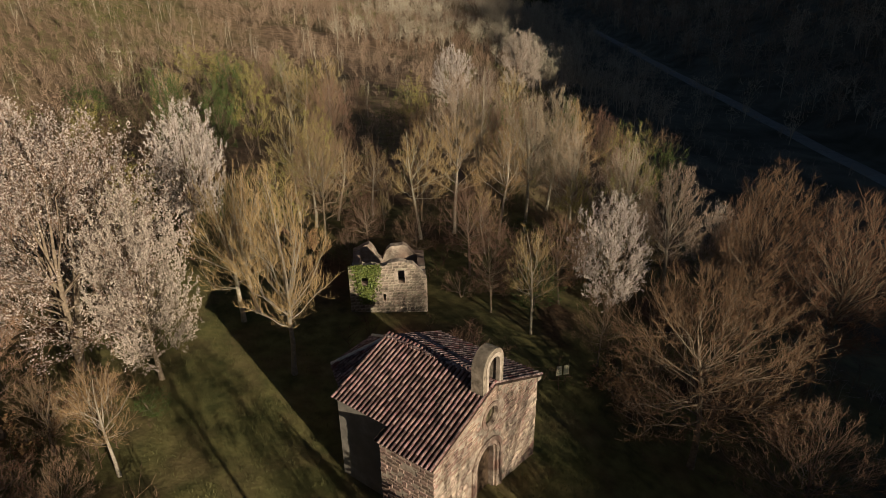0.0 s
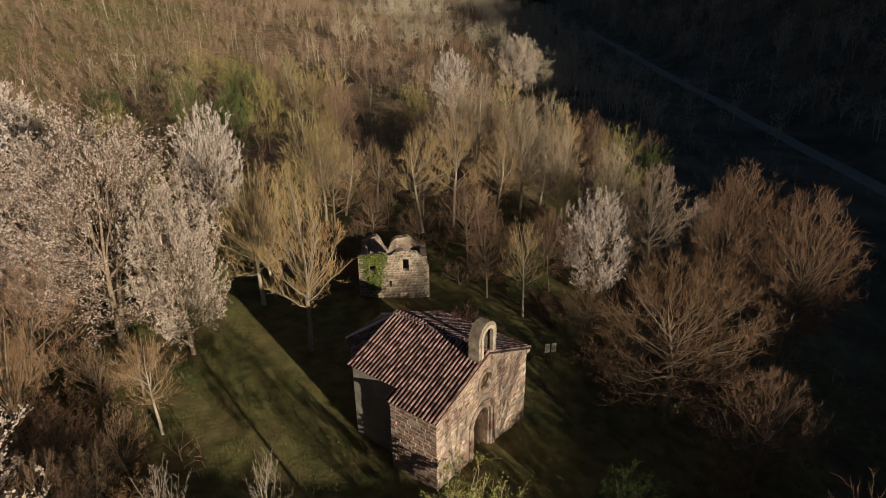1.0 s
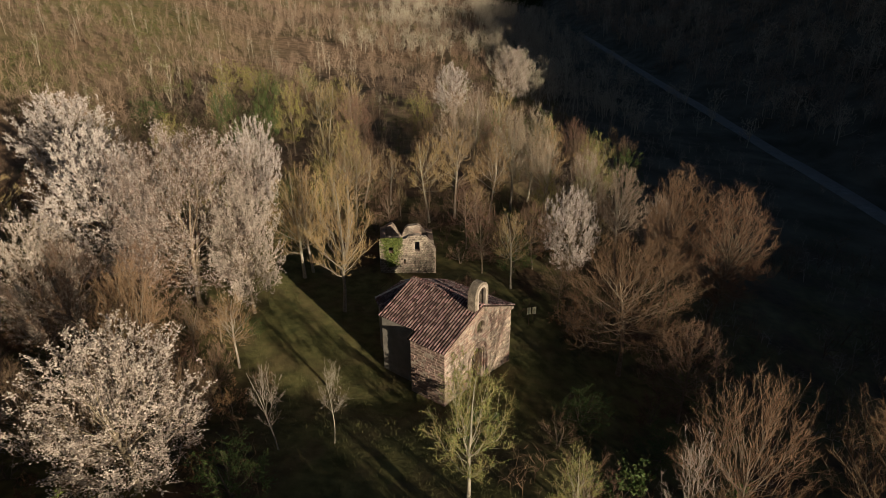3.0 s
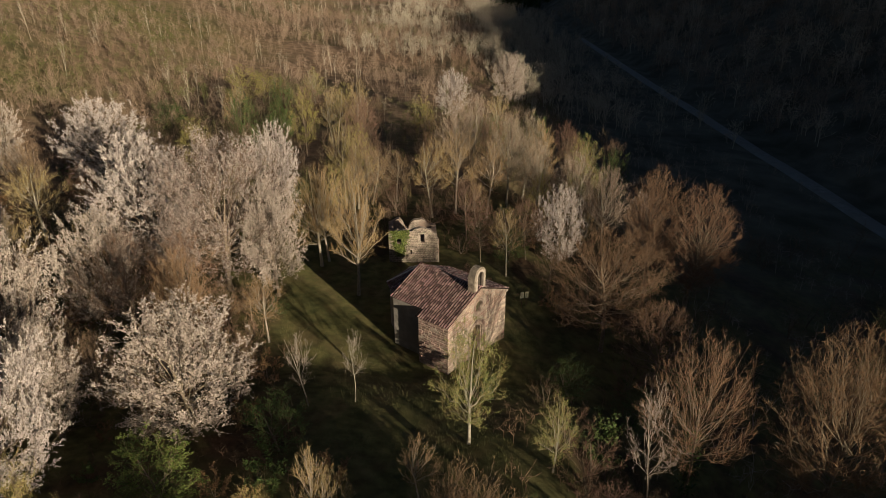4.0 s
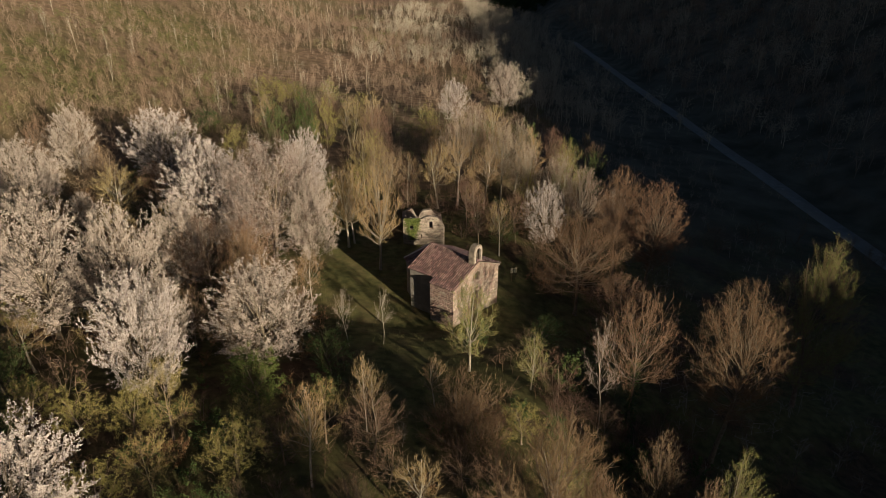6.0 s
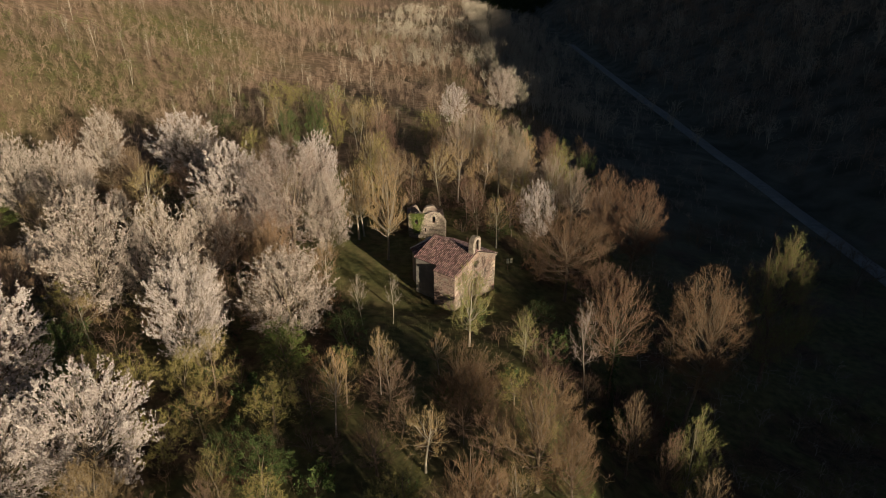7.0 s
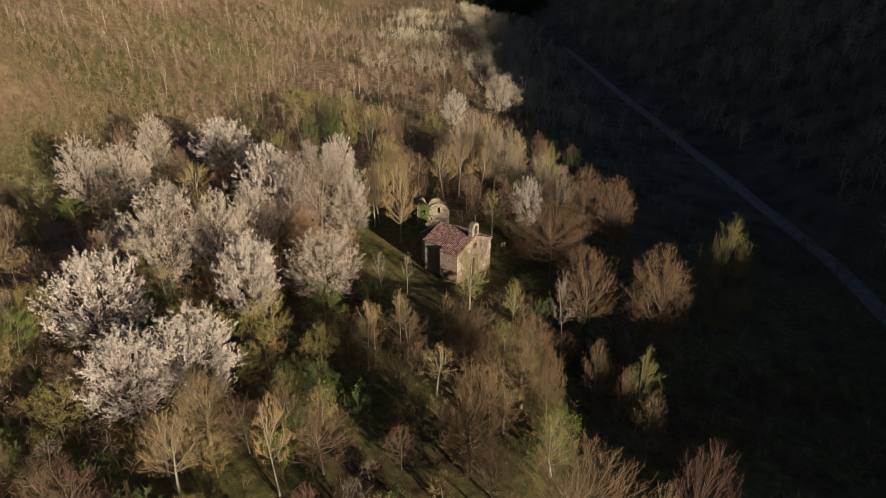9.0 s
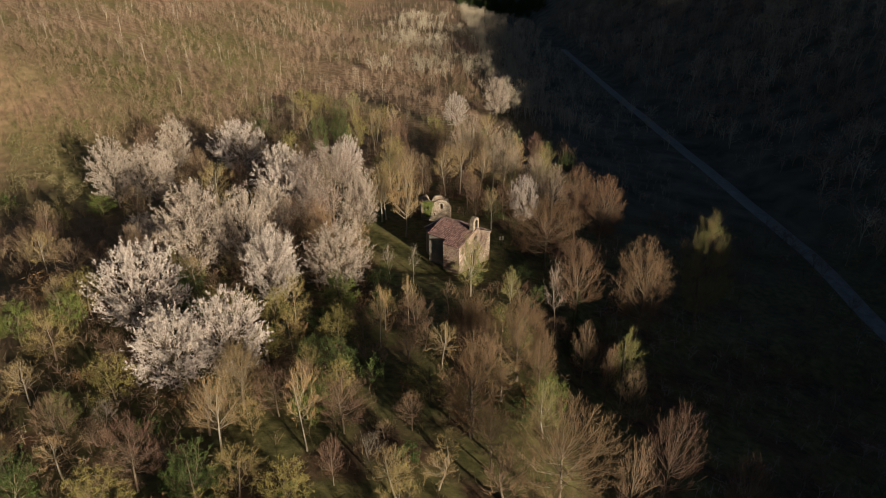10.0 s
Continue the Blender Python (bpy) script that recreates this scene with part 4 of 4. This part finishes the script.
proto("ivied", 2, "bare_tree", "tall bare tree with dark ivy round the trunk", "tree", BARK_DARK, TWIG_TAN, height=13.0, width=8.0, limbs=148, branches=6, twigs=8, start=0.36, low=-0.8, sweep=0.4, lift=0.45, ivy=True, twig_len=0.45, twig_r=0.0081, rise=0.5, wild=0.73)
proto("brush", 3, "bush", "leafless brown bush on the woodland floor", "bush", BARK_DARK, TWIG_BROWN, width=9.0, limbs=20, branches=4, twigs=12, twig_len=1.7, start=0.02, low=-0.9, stems=4, trunk_r=0.12, twig_r=0.02)
proto("bramble", 2, "bush", "low green and brown bramble bush", "bush", BARK_DARK, TWIG_BROWN, LEAF_GREEN, width=13.0, limbs=15, branches=4, twigs=9, twig_len=2.0, start=0.02, low=-0.9, stems=3, trunk_r=0.10, twig_r=0.02, per=2, size=0.4, style="leaf")
proto("bracken", 2, "bush", "bush with dry rust-coloured leaves", "bush", BARK_DARK, TWIG_RUSSET, LEAF_DRY, width=11.0, limbs=15, branches=4, twigs=9, twig_len=1.8, start=0.02, low=-0.9, stems=3, trunk_r=0.10, twig_r=0.02, per=2, size=0.32, style="leaf")

TRNG = random.Random(404)
STOOD = []


def tree(kind, x, y, h, w, lean=0.0):
    k = USED.get(kind, 0)
    USED[kind] = k + 1
    ob, ph, pw = PROTO[kind][k % len(PROTO[kind])]
    turn = TRNG.uniform(0, 360)
    m = pose(x, y, ground_h(x, y) - 0.1, TRNG.gauss(0, 1.5) + lean, TRNG.gauss(0, 1.5), turn) @ Matrix.Diagonal((w / pw, w / pw, h / ph, 1))
    if k < len(PROTO[kind]):
        ob.matrix_world = m
    else:
        copy_thing(ob, m).matrix_basis = m
    STOOD.append((x, y, w))


tree("yellow", -10.6, 39.4, 15.5, 6.4)
tree("yellow", -15.6, 45.7, 12.4, 6.5)
tree("yellow", -14.8, 47.1, 12.3, 5.3)
tree("upright", -13.2, 65.0, 11.0, 6.3)
tree("upright", -15.0, 66.0, 12.6, 5.2)
tree("upright", -11.4, 67.4, 8.9, 4.7)
tree("upright", -7.9, 69.6, 8.2, 5.4)
tree("pink", -24.5, 38.7, 17.2, 15.0)
tree("pale", -19.0, 37.9, 13.8, 6.6)
tree("upright", 0.7, 65.1, 12.8, 6.9)
tree("upright", -2.5, 63.2, 12.2, 6.2)
tree("upright", 14.0, 73.2, 14.6, 6.4)
tree("spring", 21.3, 75.9, 13.4, 6.6)
tree("mast", 21.2, 60.5, 13.4, 7.0)
tree("pale", 27.8, 65.5, 9.5, 4.2)
tree("cherry", 13.9, 52.6, 11.0, 6.4)
tree("dome", 16.0, 35.4, 14.2, 13.2)
tree("broad", 20.3, 29.8, 10.8, 8.2)
tree("ivied", 17.5, 11.6, 18.3, 8.4)
tree("sapling", 13.8, 9.6, 14.6, 4.0)
tree("spring", 20.7, -6.6, 13.7, 4.6)
tree("russet", 15.7, -3.4, 10.9, 4.0)
tree("russet", 18.4, -7.0, 10.6, 2.9)
tree("russet", 20.2, -12.6, 11.0, 4.4)
tree("broad", 19.8, -28.6, 16.7, 6.0)
tree("russet", 15.6, -30.2, 12.6, 4.2)
tree("broad", 29.0, -28.6, 12.7, 5.2)
tree("golden", 5.2, -12.6, 12.2, 8.3)
tree("golden", 7.9, -14.4, 10.2, 3.8)
tree("spring", 7.1, -23.3, 8.2, 4.3)
tree("golden", -1.0, -24.1, 13.6, 8.1)
tree("dome", 7.0, -34.7, 14.6, 10.4)
tree("broad", 0.8, -29.7, 9.6, 5.2)
tree("lime", 8.6, -19.0, 6.2, 4.0)
tree("cherry", -42.2, -5.8, 13.4, 11.4)
tree("cherry", -28.8, -15.2, 12.1, 9.4)
tree("cherry", -34.6, -17.6, 10.6, 9.0)
tree("cherry", -27.6, 3.6, 12.5, 7.8)
tree("pale", -19.4, 11.4, 11.3, 9.6)
tree("pale", -41.6, 14.4, 16.0, 10.5)
tree("pale", -35.6, 17.5, 15.2, 8.5)
tree("cherry", -48.2, 65.0, 13.0, 12.5)
tree("cherry", -33.6, 42.8, 15.9, 12.0)
tree("pale", -66.2, 43.2, 14.2, 8.6)
tree("pale", -60.0, 45.7, 12.7, 9.2)
tree("pale", -61.3, 63.5, 12.6, 7.5)
tree("pale", -56.8, 30.5, 5.1, 7.1)
tree("lime", -18.2, 2.5, 6.6, 4.6)
tree("goldwillow", -24.0, -2.6, 8.2, 4.8)
tree("willow", -30.4, -3.3, 6.1, 4.2)
tree("goldwillow", -23.3, -8.6, 5.6, 4.2)
tree("green", -16.9, -14.8, 5.6, 5.3)
tree("willow", -17.5, -7.2, 5.7, 5.4)
tree("willow", -25.7, -11.8, 5.4, 5.3)
tree("willow", -26.7, -3.2, 6.1, 3.6)
tree("russet", -28.9, -25.8, 7.3, 5.1)
tree("russet", -19.2, -20.1, 6.3, 3.4)
tree("sapling", -5.6, -1.2, 2.8, 1.3)
tree("green", -13.0, 9.9, 5.2, 4.4)
tree("upright", -26.6, -29.5, 10.6, 5.2)
tree("golden", -26.3, -21.6, 8.9, 6.5)
tree("broad", -42.0, -30.0, 7.9, 4.5)
tree("broad", -33.0, -34.8, 8.7, 6.9)
tree("green", -27.0, -36.5, 7.7, 5.2)
tree("broad", -14.9, -32.9, 6.6, 2.8)
tree("sapling", -39.5, -25.8, 4.5, 2.7)
tree("yellow", -55.0, -3.0, 6.1, 3.8)
tree("upright", -18.2, -28.2, 11.6, 3.5)
tree("lime", -68.0, 39.8, 4.1, 5.4)
tree("willow", -44.3, 11.6, 5.9, 5.2)
tree("upright", -12.1, -7.1, 9.6, 3.7)
tree("upright", -8.7, 0.6, 8.3, 2.4)
tree("upright", -7.8, 0.8, 6.6, 2.8)
tree("upright", -2.9, 5.2, 5.8, 2.7)
tree("sapling", -11.2, -31.3, 5.6, 2.8)
tree("spring", 0.6, 12.4, 11.0, 5.4)
tree("spring", 6.6, 9.5, 7.2, 3.0)
tree("green", 10.4, 24.0, 4.0, 4.4)
tree("sapling", -8.6, 18.0, 7.3, 2.2)
tree("sapling", -12.1, 16.6, 7.3, 2.5)
tree("upright", -18.3, 29.2, 7.9, 4.1)
tree("russet", -18.5, 25.0, 5.8, 2.9)
tree("broad", -29.8, 26.8, 12.2, 9.0)
tree("golden", -24.6, 24.6, 11.8, 6.2)
tree("pale", -33.4, 29.0, 13.0, 7.6)
tree("upright", -26.3, 27.8, 7.5, 3.5)
tree("russet", -25.9, 31.5, 10.2, 7.5)
tree("alder", 42.0, 23.4, 23.2, 9.4)
tree("tall", 23.6, 46.8, 19.3, 7.4)
tree("tall", 27.6, 44.4, 19.2, 8.8)
tree("cherry", -24.2, 62.0, 12.6, 7.0)
tree("mast", 8.5, 70.0, 15.0, 7.5)
tree("mast", 4.0, 84.0, 14.0, 7.0)
tree("mast", 1.2, 78.0, 14.5, 6.4)
tree("mast", 11.5, 76.0, 14.8, 6.8)
tree("mast", 12.6, 68.0, 12.5, 6.0)
tree("upright", 5.2, 64.0, 12.0, 5.6)
tree("mast", 17.5, 64.5, 13.0, 6.6)
tree("pale", 16.0, 150.0, 14.0, 9.0)
tree("cherry", 1.0, 122.0, 11.0, 7.0)
tree("broad", 3.5, 49.0, 8.5, 4.6)
tree("upright", 6.5, 46.5, 9.5, 4.2)
tree("broad", 2.0, 55.5, 9.0, 6.0)
tree("broad", 9.5, 52.0, 9.0, 5.0)
tree("green", 7.0, 50.0, 5.0, 4.6)
tree("broad", 11.2, 43.5, 7.0, 4.2)
tree("tall", 26.7, 10.6, 22.4, 9.2)
tree("willow", -44.0, 126.0, 9.0, 8.5)
tree("willow", -40.0, 129.0, 8.0, 7.5)
tree("spring", -30.0, 132.0, 8.5, 5.5)
tree("green", -52.0, 101.0, 5.0, 6.0)


# ---- filling wood: smaller trees and bushes between ----
def free(x, y, gap):
    lx, ly, _ = CH.inverted() @ Vector((x, y, 0))
    if -3.5 < lx < 13.5 and -4 < ly < 14:
        return False
    if -9.5 < x < 0.5 and 44 < y < 55:
        return False
    if math.hypot(x - 8, y - 40) < 2.5:
        return False
    if lawn_mask(x, y) > 0.45 and x < 20 and y > 3:
        return False
    return all((x - a) ** 2 + (y - b) ** 2 > (gap + 0.18 * c) ** 2 for a, b, c in STOOD)


def fill(n, kinds, x0, x1, y0, y1, hs, ratio, gap, seed):
    rng = random.Random(seed)
    done = tries = 0
    while done < n and tries < n * 30:
        tries += 1
        x, y = rng.uniform(x0, x1), rng.uniform(y0, y1)
        if free(x, y, gap):
            h = rng.uniform(*hs)
            tree(rng.choice(kinds), x, y, h, h * rng.uniform(*ratio))
            done += 1


fill(38, ["upright", "broad", "green", "broad", "willow"], -40, 32, 58, 105, (8, 13), (0.4, 0.55), 3.0, 1)
fill(30, ["pale", "russet", "broad", "upright", "willow"], -72, -26, 6, 80, (6, 10), (0.5, 0.75), 3.4, 2)
fill(20, ["russet", "broad", "russet", "goldwillow"], -60, -15, 8, 36, (4.5, 7.5), (0.6, 0.9), 2.8, 32)
fill(30, ["willow", "green", "broad", "lime", "upright", "goldwillow"], -60, -14, -40, 8, (4.5, 7.5), (0.6, 0.9), 2.8, 12)
fill(42, ["broad", "russet", "willow", "upright", "golden", "green", "goldwillow"], -25, 7, -60, 2, (4.0, 8.5), (0.55, 0.85), 2.2, 4)
fill(14, ["broad", "upright", "broad"], -12, 22, 52, 72, (4, 7), (0.5, 0.8), 2.6, 14)
fill(14, ["russet", "russet", "sapling", "broad"], -36, -16, 10, 36, (4.0, 7.0), (0.55, 0.85), 2.0, 19)
fill(34, ["bracken", "brush", "bracken", "brush"], -36, -16, 10, 37, (1.6, 3.4), (0.8, 1.3), 1.1, 16)
fill(22, ["brush", "bramble", "broad", "brush"], 7, 27, 1, 15, (2.2, 5.5), (0.8, 1.1), 1.5, 27)
fill(34, ["brush", "bramble", "bramble", "russet"], -26, 9, -58, 6, (1.5, 3.4), (0.8, 1.2), 1.5, 17)
fill(26, ["brush", "bracken", "green", "brush"], 1, 28, 43, 68, (1.8, 3.8), (0.8, 1.3), 1.4, 15)
fill(50, ["brush", "bracken", "bramble", "bramble"], -60, 9, -58, 20, (1.8, 4.0), (0.8, 1.3), 1.6, 5)
fill(60, ["brush", "bracken", "brush", "green"], -60, 26, 20, 75, (1.8, 4.2), (0.8, 1.3), 1.6, 6)
fill(40, ["bracken", "russet", "brush", "golden"], -60, -24, -60, -26, (2.5, 5.5), (0.7, 1.0), 1.6, 24)
fill(40, ["brush", "bramble", "bracken"], -105, -50, -40, 60, (1.4, 3.2), (0.8, 1.4), 3.0, 7)


# ---- what nobody could count: far woods, scrub, undergrowth, grass ----
def small_tree(seed, height, width, n_limb, n_twig, foliage=0, size=0.5, r=0.03, lift=0.5):
    rng = random.Random(seed)
    g = Geo()
    lean = Vector((rng.gauss(0, 0.08), rng.gauss(0, 0.08), 1)).normalized()
    g.spike(Vector((0, 0, -0.4)), lean * height * 0.9, 0.055)
    for i in range(n_limb):
        u = rng.uniform(0.05, 0.75)
        o = lean * height * u
        a = rng.random() * 6.28
        t = rng.uniform(-0.5, 0.95)
        ring = math.sqrt(1 - t * t) * width * 0.5 * rng.uniform(0.7, 1.1)
        e = Vector((math.cos(a) * ring, math.sin(a) * ring, max(o.z + 0.2, height * (0.58 + 0.42 * t))))
        g.sliver(o, e, r, rng)
        for k in range(n_twig):
            t = o.lerp(e, rng.uniform(0.35, 1.0))
            q = t + (rand_dir(rng) + Vector((0, 0, lift))).normalized() * rng.uniform(0.4, 1.1)
            g.sliver(t, q, r * 0.8, rng)
            for j in range(foliage):
                g.leaf(t.lerp(q, rng.random()), size * rng.uniform(0.5, 1.1), rng)
    return np.array([tuple(v) for v in g.v]), np.array(g.f)


def scatter(name, templates, places, material, label, category):
    VV, FF, off = [], [], 0
    for i, (x, y, z, s, sz, a) in enumerate(places):
        v, f = templates[i % len(templates)]
        c, d = math.cos(a) * s, math.sin(a) * s
        w = np.empty_like(v)
        w[:, 0] = v[:, 0] * c - v[:, 1] * d + x
        w[:, 1] = v[:, 0] * d + v[:, 1] * c + y
        w[:, 2] = v[:, 2] * sz + z
        VV.append(w)
        FF.append(f + off)
        off += len(v)
    V, F = np.concatenate(VV), np.concatenate(FF)
    me = bpy.data.meshes.new(name)
    me.vertices.add(len(V))
    me.vertices.foreach_set("co", V.ravel())
    me.loops.add(F.size)
    me.loops.foreach_set("vertex_index", F.ravel().astype(np.int32))
    me.polygons.add(len(F))
    me.polygons.foreach_set("loop_start", np.arange(0, F.size, 3, dtype=np.int32))
    me.update(calc_edges=True)
    me.materials.append(material)
    return tagged(new(name, me), label, category, kind="stuff")


def spread(n, x0, x1, y0, y1, seed, s=(0.7, 1.3), keep=None):
    rng = random.Random(seed)
    out = []
    for _ in range(n):
        x, y = rng.uniform(x0, x1), rng.uniform(y0, y1)
        if keep and not keep(x, y, rng):
            continue
        k = rng.uniform(*s)
        out.append((x, y, ground_h(x, y), k, k * rng.uniform(0.85, 1.2), rng.random() * 6.28))
    return out


def patchy(x, y, f, seed):
    return noise.noise(Vector((x * f, y * f, seed)))


def pole_tree(seed, height, width, n, r):
    """A slender young tree of the hillside: a thin stem and steep upright branches."""
    rng, g = random.Random(seed), Geo()
    for st in range(rng.choice((1, 1, 2))):
        a = rng.random() * 6.28
        foot = Vector((math.cos(a), math.sin(a), 0)) * 0.4 * st
        top = foot + Vector((rng.gauss(0, 0.09) * height, rng.gauss(0, 0.09) * height, height * rng.uniform(0.8, 1.05)))
        g.spike(foot - Vector((0, 0, 0.4)), top, r * 1.5)
        for i in range(n):
            u = rng.uniform(0.22, 0.9)
            o, a = foot.lerp(top, u), rng.random() * 6.28
            reach = width * 0.5 * rng.uniform(0.4, 1.0) * (1.15 - 0.6 * u)
            e = o + Vector((math.cos(a) * reach, math.sin(a) * reach, reach * rng.uniform(0.5, 1.7)))
            g.sliver(o, e, r * 0.9, rng)
            q = o.lerp(e, rng.uniform(0.4, 0.8))
            g.sliver(q, q + Vector((rng.gauss(0, 0.3), rng.gauss(0, 0.3), rng.uniform(0.5, 1.1))) * 0.9, r * 0.8, rng)
    return np.array([tuple(v) for v in g.v]), np.array(g.f)


bare = [small_tree(i, 2.7, 3.6, 15, 2, r=0.04, lift=0.3) for i in range(8)]
poles = [pole_tree(300 + i, 3.3, 2.8, 13, 0.022) for i in range(10)]
crowns = [small_tree(400 + i, 9.0, 7.0, 26, 4, r=0.06, lift=0.6) for i in range(6)]
puff = [small_tree(120 + i, 4.6, 3.0, 16, 3, 3, 0.095, r=0.03, lift=0.8) for i in range(5)]
slim = [small_tree(150 + i, 9.0, 2.6, 12, 2, r=0.03, lift=0.9) for i in range(4)]
leafy = [small_tree(30 + i, 4.0, 4.0, 14, 3, 3, 0.12, r=0.02) for i in range(5)]
whip = [small_tree(60 + i, 3.2, 3.0, 7, 3, 0, r=0.035) for i in range(5)]


def hillside(x, y, rng):
    return y > 72 + max(0, -x - 40) * 0.25 - 1.2 * max(0, -x - 75) and x < 30 + 6 * noise.noise(Vector((y * 0.03, 0, 0)))


scatter("hillside_scrub", bare, spread(4200, -300, 32, 70, 330, 1, (0.4, 0.9), lambda x, y, r: hillside(x, y, r)), FAR_BROWN, "low leafless scrub between the hillside trees", "scrub")
scatter("hillside_woodland", poles, spread(15000, -300, 30, 20, 340, 41, (0.5, 1.5), lambda x, y, r: hillside(x, y, r) and patchy(x, y, 0.035, 14) > -0.42 + 0.25 * smooth01(90, 150, -x) + 0.5 * smooth01(-55, -25, x) * (1 - smooth01(150, 200, y))) + spread(2600, -330, 40, 340, 620, 11, (0.9, 1.6)), FAR_BROWN, "dense leafless brown woodland on the sunlit hillside", "woodland")
scatter("budding_hillside_shrubs", leafy, spread(5600, -300, 30, 56, 420, 2, (0.4, 1.1), lambda x, y, r: hillside(x, y, r) and patchy(x, y, 0.018, 9) + 0.3 * patchy(x, y, 0.07, 4) > -0.32 + 0.58 * smooth01(110, 240, y) + 0.46 * smooth01(35, 110, -x)), FAR_GREEN, "patches of budding green shrubs on the hillside", "shrubs")
scatter("slender_hillside_trees", slim, spread(420, -260, 0, 100, 400, 31, (0.6, 1.1), lambda x, y, r: hillside(x, y, r)), FAR_PALE, "scattered slender pale-stemmed trees on the hillside", "trees")
scatter("pale_hillside_trees", puff, spread(800, -45, 26, 190, 480, 3, (0.9, 1.8), lambda x, y, r: hillside(x, y, r) and patchy(x, y, 0.03, 2) > 0.05 and x > -38 + abs(y - 300) * 0.06), FAR_PALE, "pale blossoming trees along the foot of the hillside", "trees")
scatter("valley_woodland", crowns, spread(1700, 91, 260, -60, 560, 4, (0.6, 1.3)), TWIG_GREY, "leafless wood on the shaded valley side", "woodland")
scatter("slope_thicket", crowns, spread(420, 30, 80, -80, 75, 44, (0.3, 0.8), lambda x, y, r: x > 34 - 0.1 * y and patchy(x, y, 0.06, 12) > -0.25), BARK_DARK, "dark bare thicket on the shaded slope", "thicket")
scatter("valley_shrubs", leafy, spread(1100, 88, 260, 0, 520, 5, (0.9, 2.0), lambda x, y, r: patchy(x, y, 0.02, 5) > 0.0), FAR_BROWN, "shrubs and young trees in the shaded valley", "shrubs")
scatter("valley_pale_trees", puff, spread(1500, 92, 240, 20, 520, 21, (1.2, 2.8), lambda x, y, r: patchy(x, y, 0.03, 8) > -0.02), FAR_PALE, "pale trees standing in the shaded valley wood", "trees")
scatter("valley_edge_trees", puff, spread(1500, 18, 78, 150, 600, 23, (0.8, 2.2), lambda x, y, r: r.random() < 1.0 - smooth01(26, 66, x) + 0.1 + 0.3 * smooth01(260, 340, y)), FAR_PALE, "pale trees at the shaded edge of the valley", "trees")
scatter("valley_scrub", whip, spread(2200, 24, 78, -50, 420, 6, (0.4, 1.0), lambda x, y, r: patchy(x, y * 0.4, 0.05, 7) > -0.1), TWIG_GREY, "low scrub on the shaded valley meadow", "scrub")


def under(x, y, rng):
    lx, ly, _ = CH.inverted() @ Vector((x, y, 0))
    return not (-1.5 < lx < 12 and -2 < ly < 13) and not (-9 < x < 0 and 46 < y < 54) and lawn_mask(x, y) < 0.35 and patchy(x, y, 0.07, 3) > -0.3


scatter("undergrowth", whip, spread(6500, -120, 36, -62, 84, 7, (0.25, 0.75), under), UNDERWOOD, "tangled leafless undergrowth on the woodland floor", "undergrowth")
tuft = []
for k in range(4):
    rg, g = random.Random(k), Geo()
    for i in range(7):
        p = Vector((rg.gauss(0, 0.12), rg.gauss(0, 0.12), 0))
        g.sliver(p, p + Vector((rg.gauss(0, 0.08), rg.gauss(0, 0.08), rg.uniform(0.08, 0.2))), 0.009, rg)
    tuft.append((np.array([tuple(v) for v in g.v]), np.array(g.f)))
scatter("grass", tuft, spread(14000, -26, 16, 2, 56, 8, (0.7, 1.5), lambda x, y, r: lawn_mask(x, y) > 0.3), GRASS, "rough green lawn grass round the chapel", "grass")

fir = []
for k in range(3):
    rg, g = random.Random(k + 200), Geo()
    g.spike(Vector((0, 0, -0.5)), Vector((0, 0, 12)), 0.2)
    for i in range(90):
        u = rg.random() ** 0.8
        a, r = rg.random() * 6.28, (1 - u) * 2.6 + 0.2
        g.leaf(Vector((math.cos(a) * r * rg.uniform(0.5, 1), math.sin(a) * r * rg.uniform(0.5, 1), 1 + 10.8 * u)), rg.uniform(0.5, 0.9), rg)
    fir.append((np.array([tuple(v) for v in g.v]), np.array(g.f)))
scatter("conifers", fir, spread(260, 20, 104, 640, 770, 12, (0.7, 1.2)), CONIFER, "stand of conifers where the valley narrows", "conifers")

heath = [small_tree(90 + i, 1.7, 2.6, 9, 2, 0, r=0.035) for i in range(5)]
scatter("heath_shrubs", heath, spread(8600, -230, -32, -64, 120, 22, (0.5, 1.3), lambda x, y, r: patchy(x, y, 0.05, 6) > -0.3), HEATH, "low dry heath shrubs on the open slope", "shrubs")
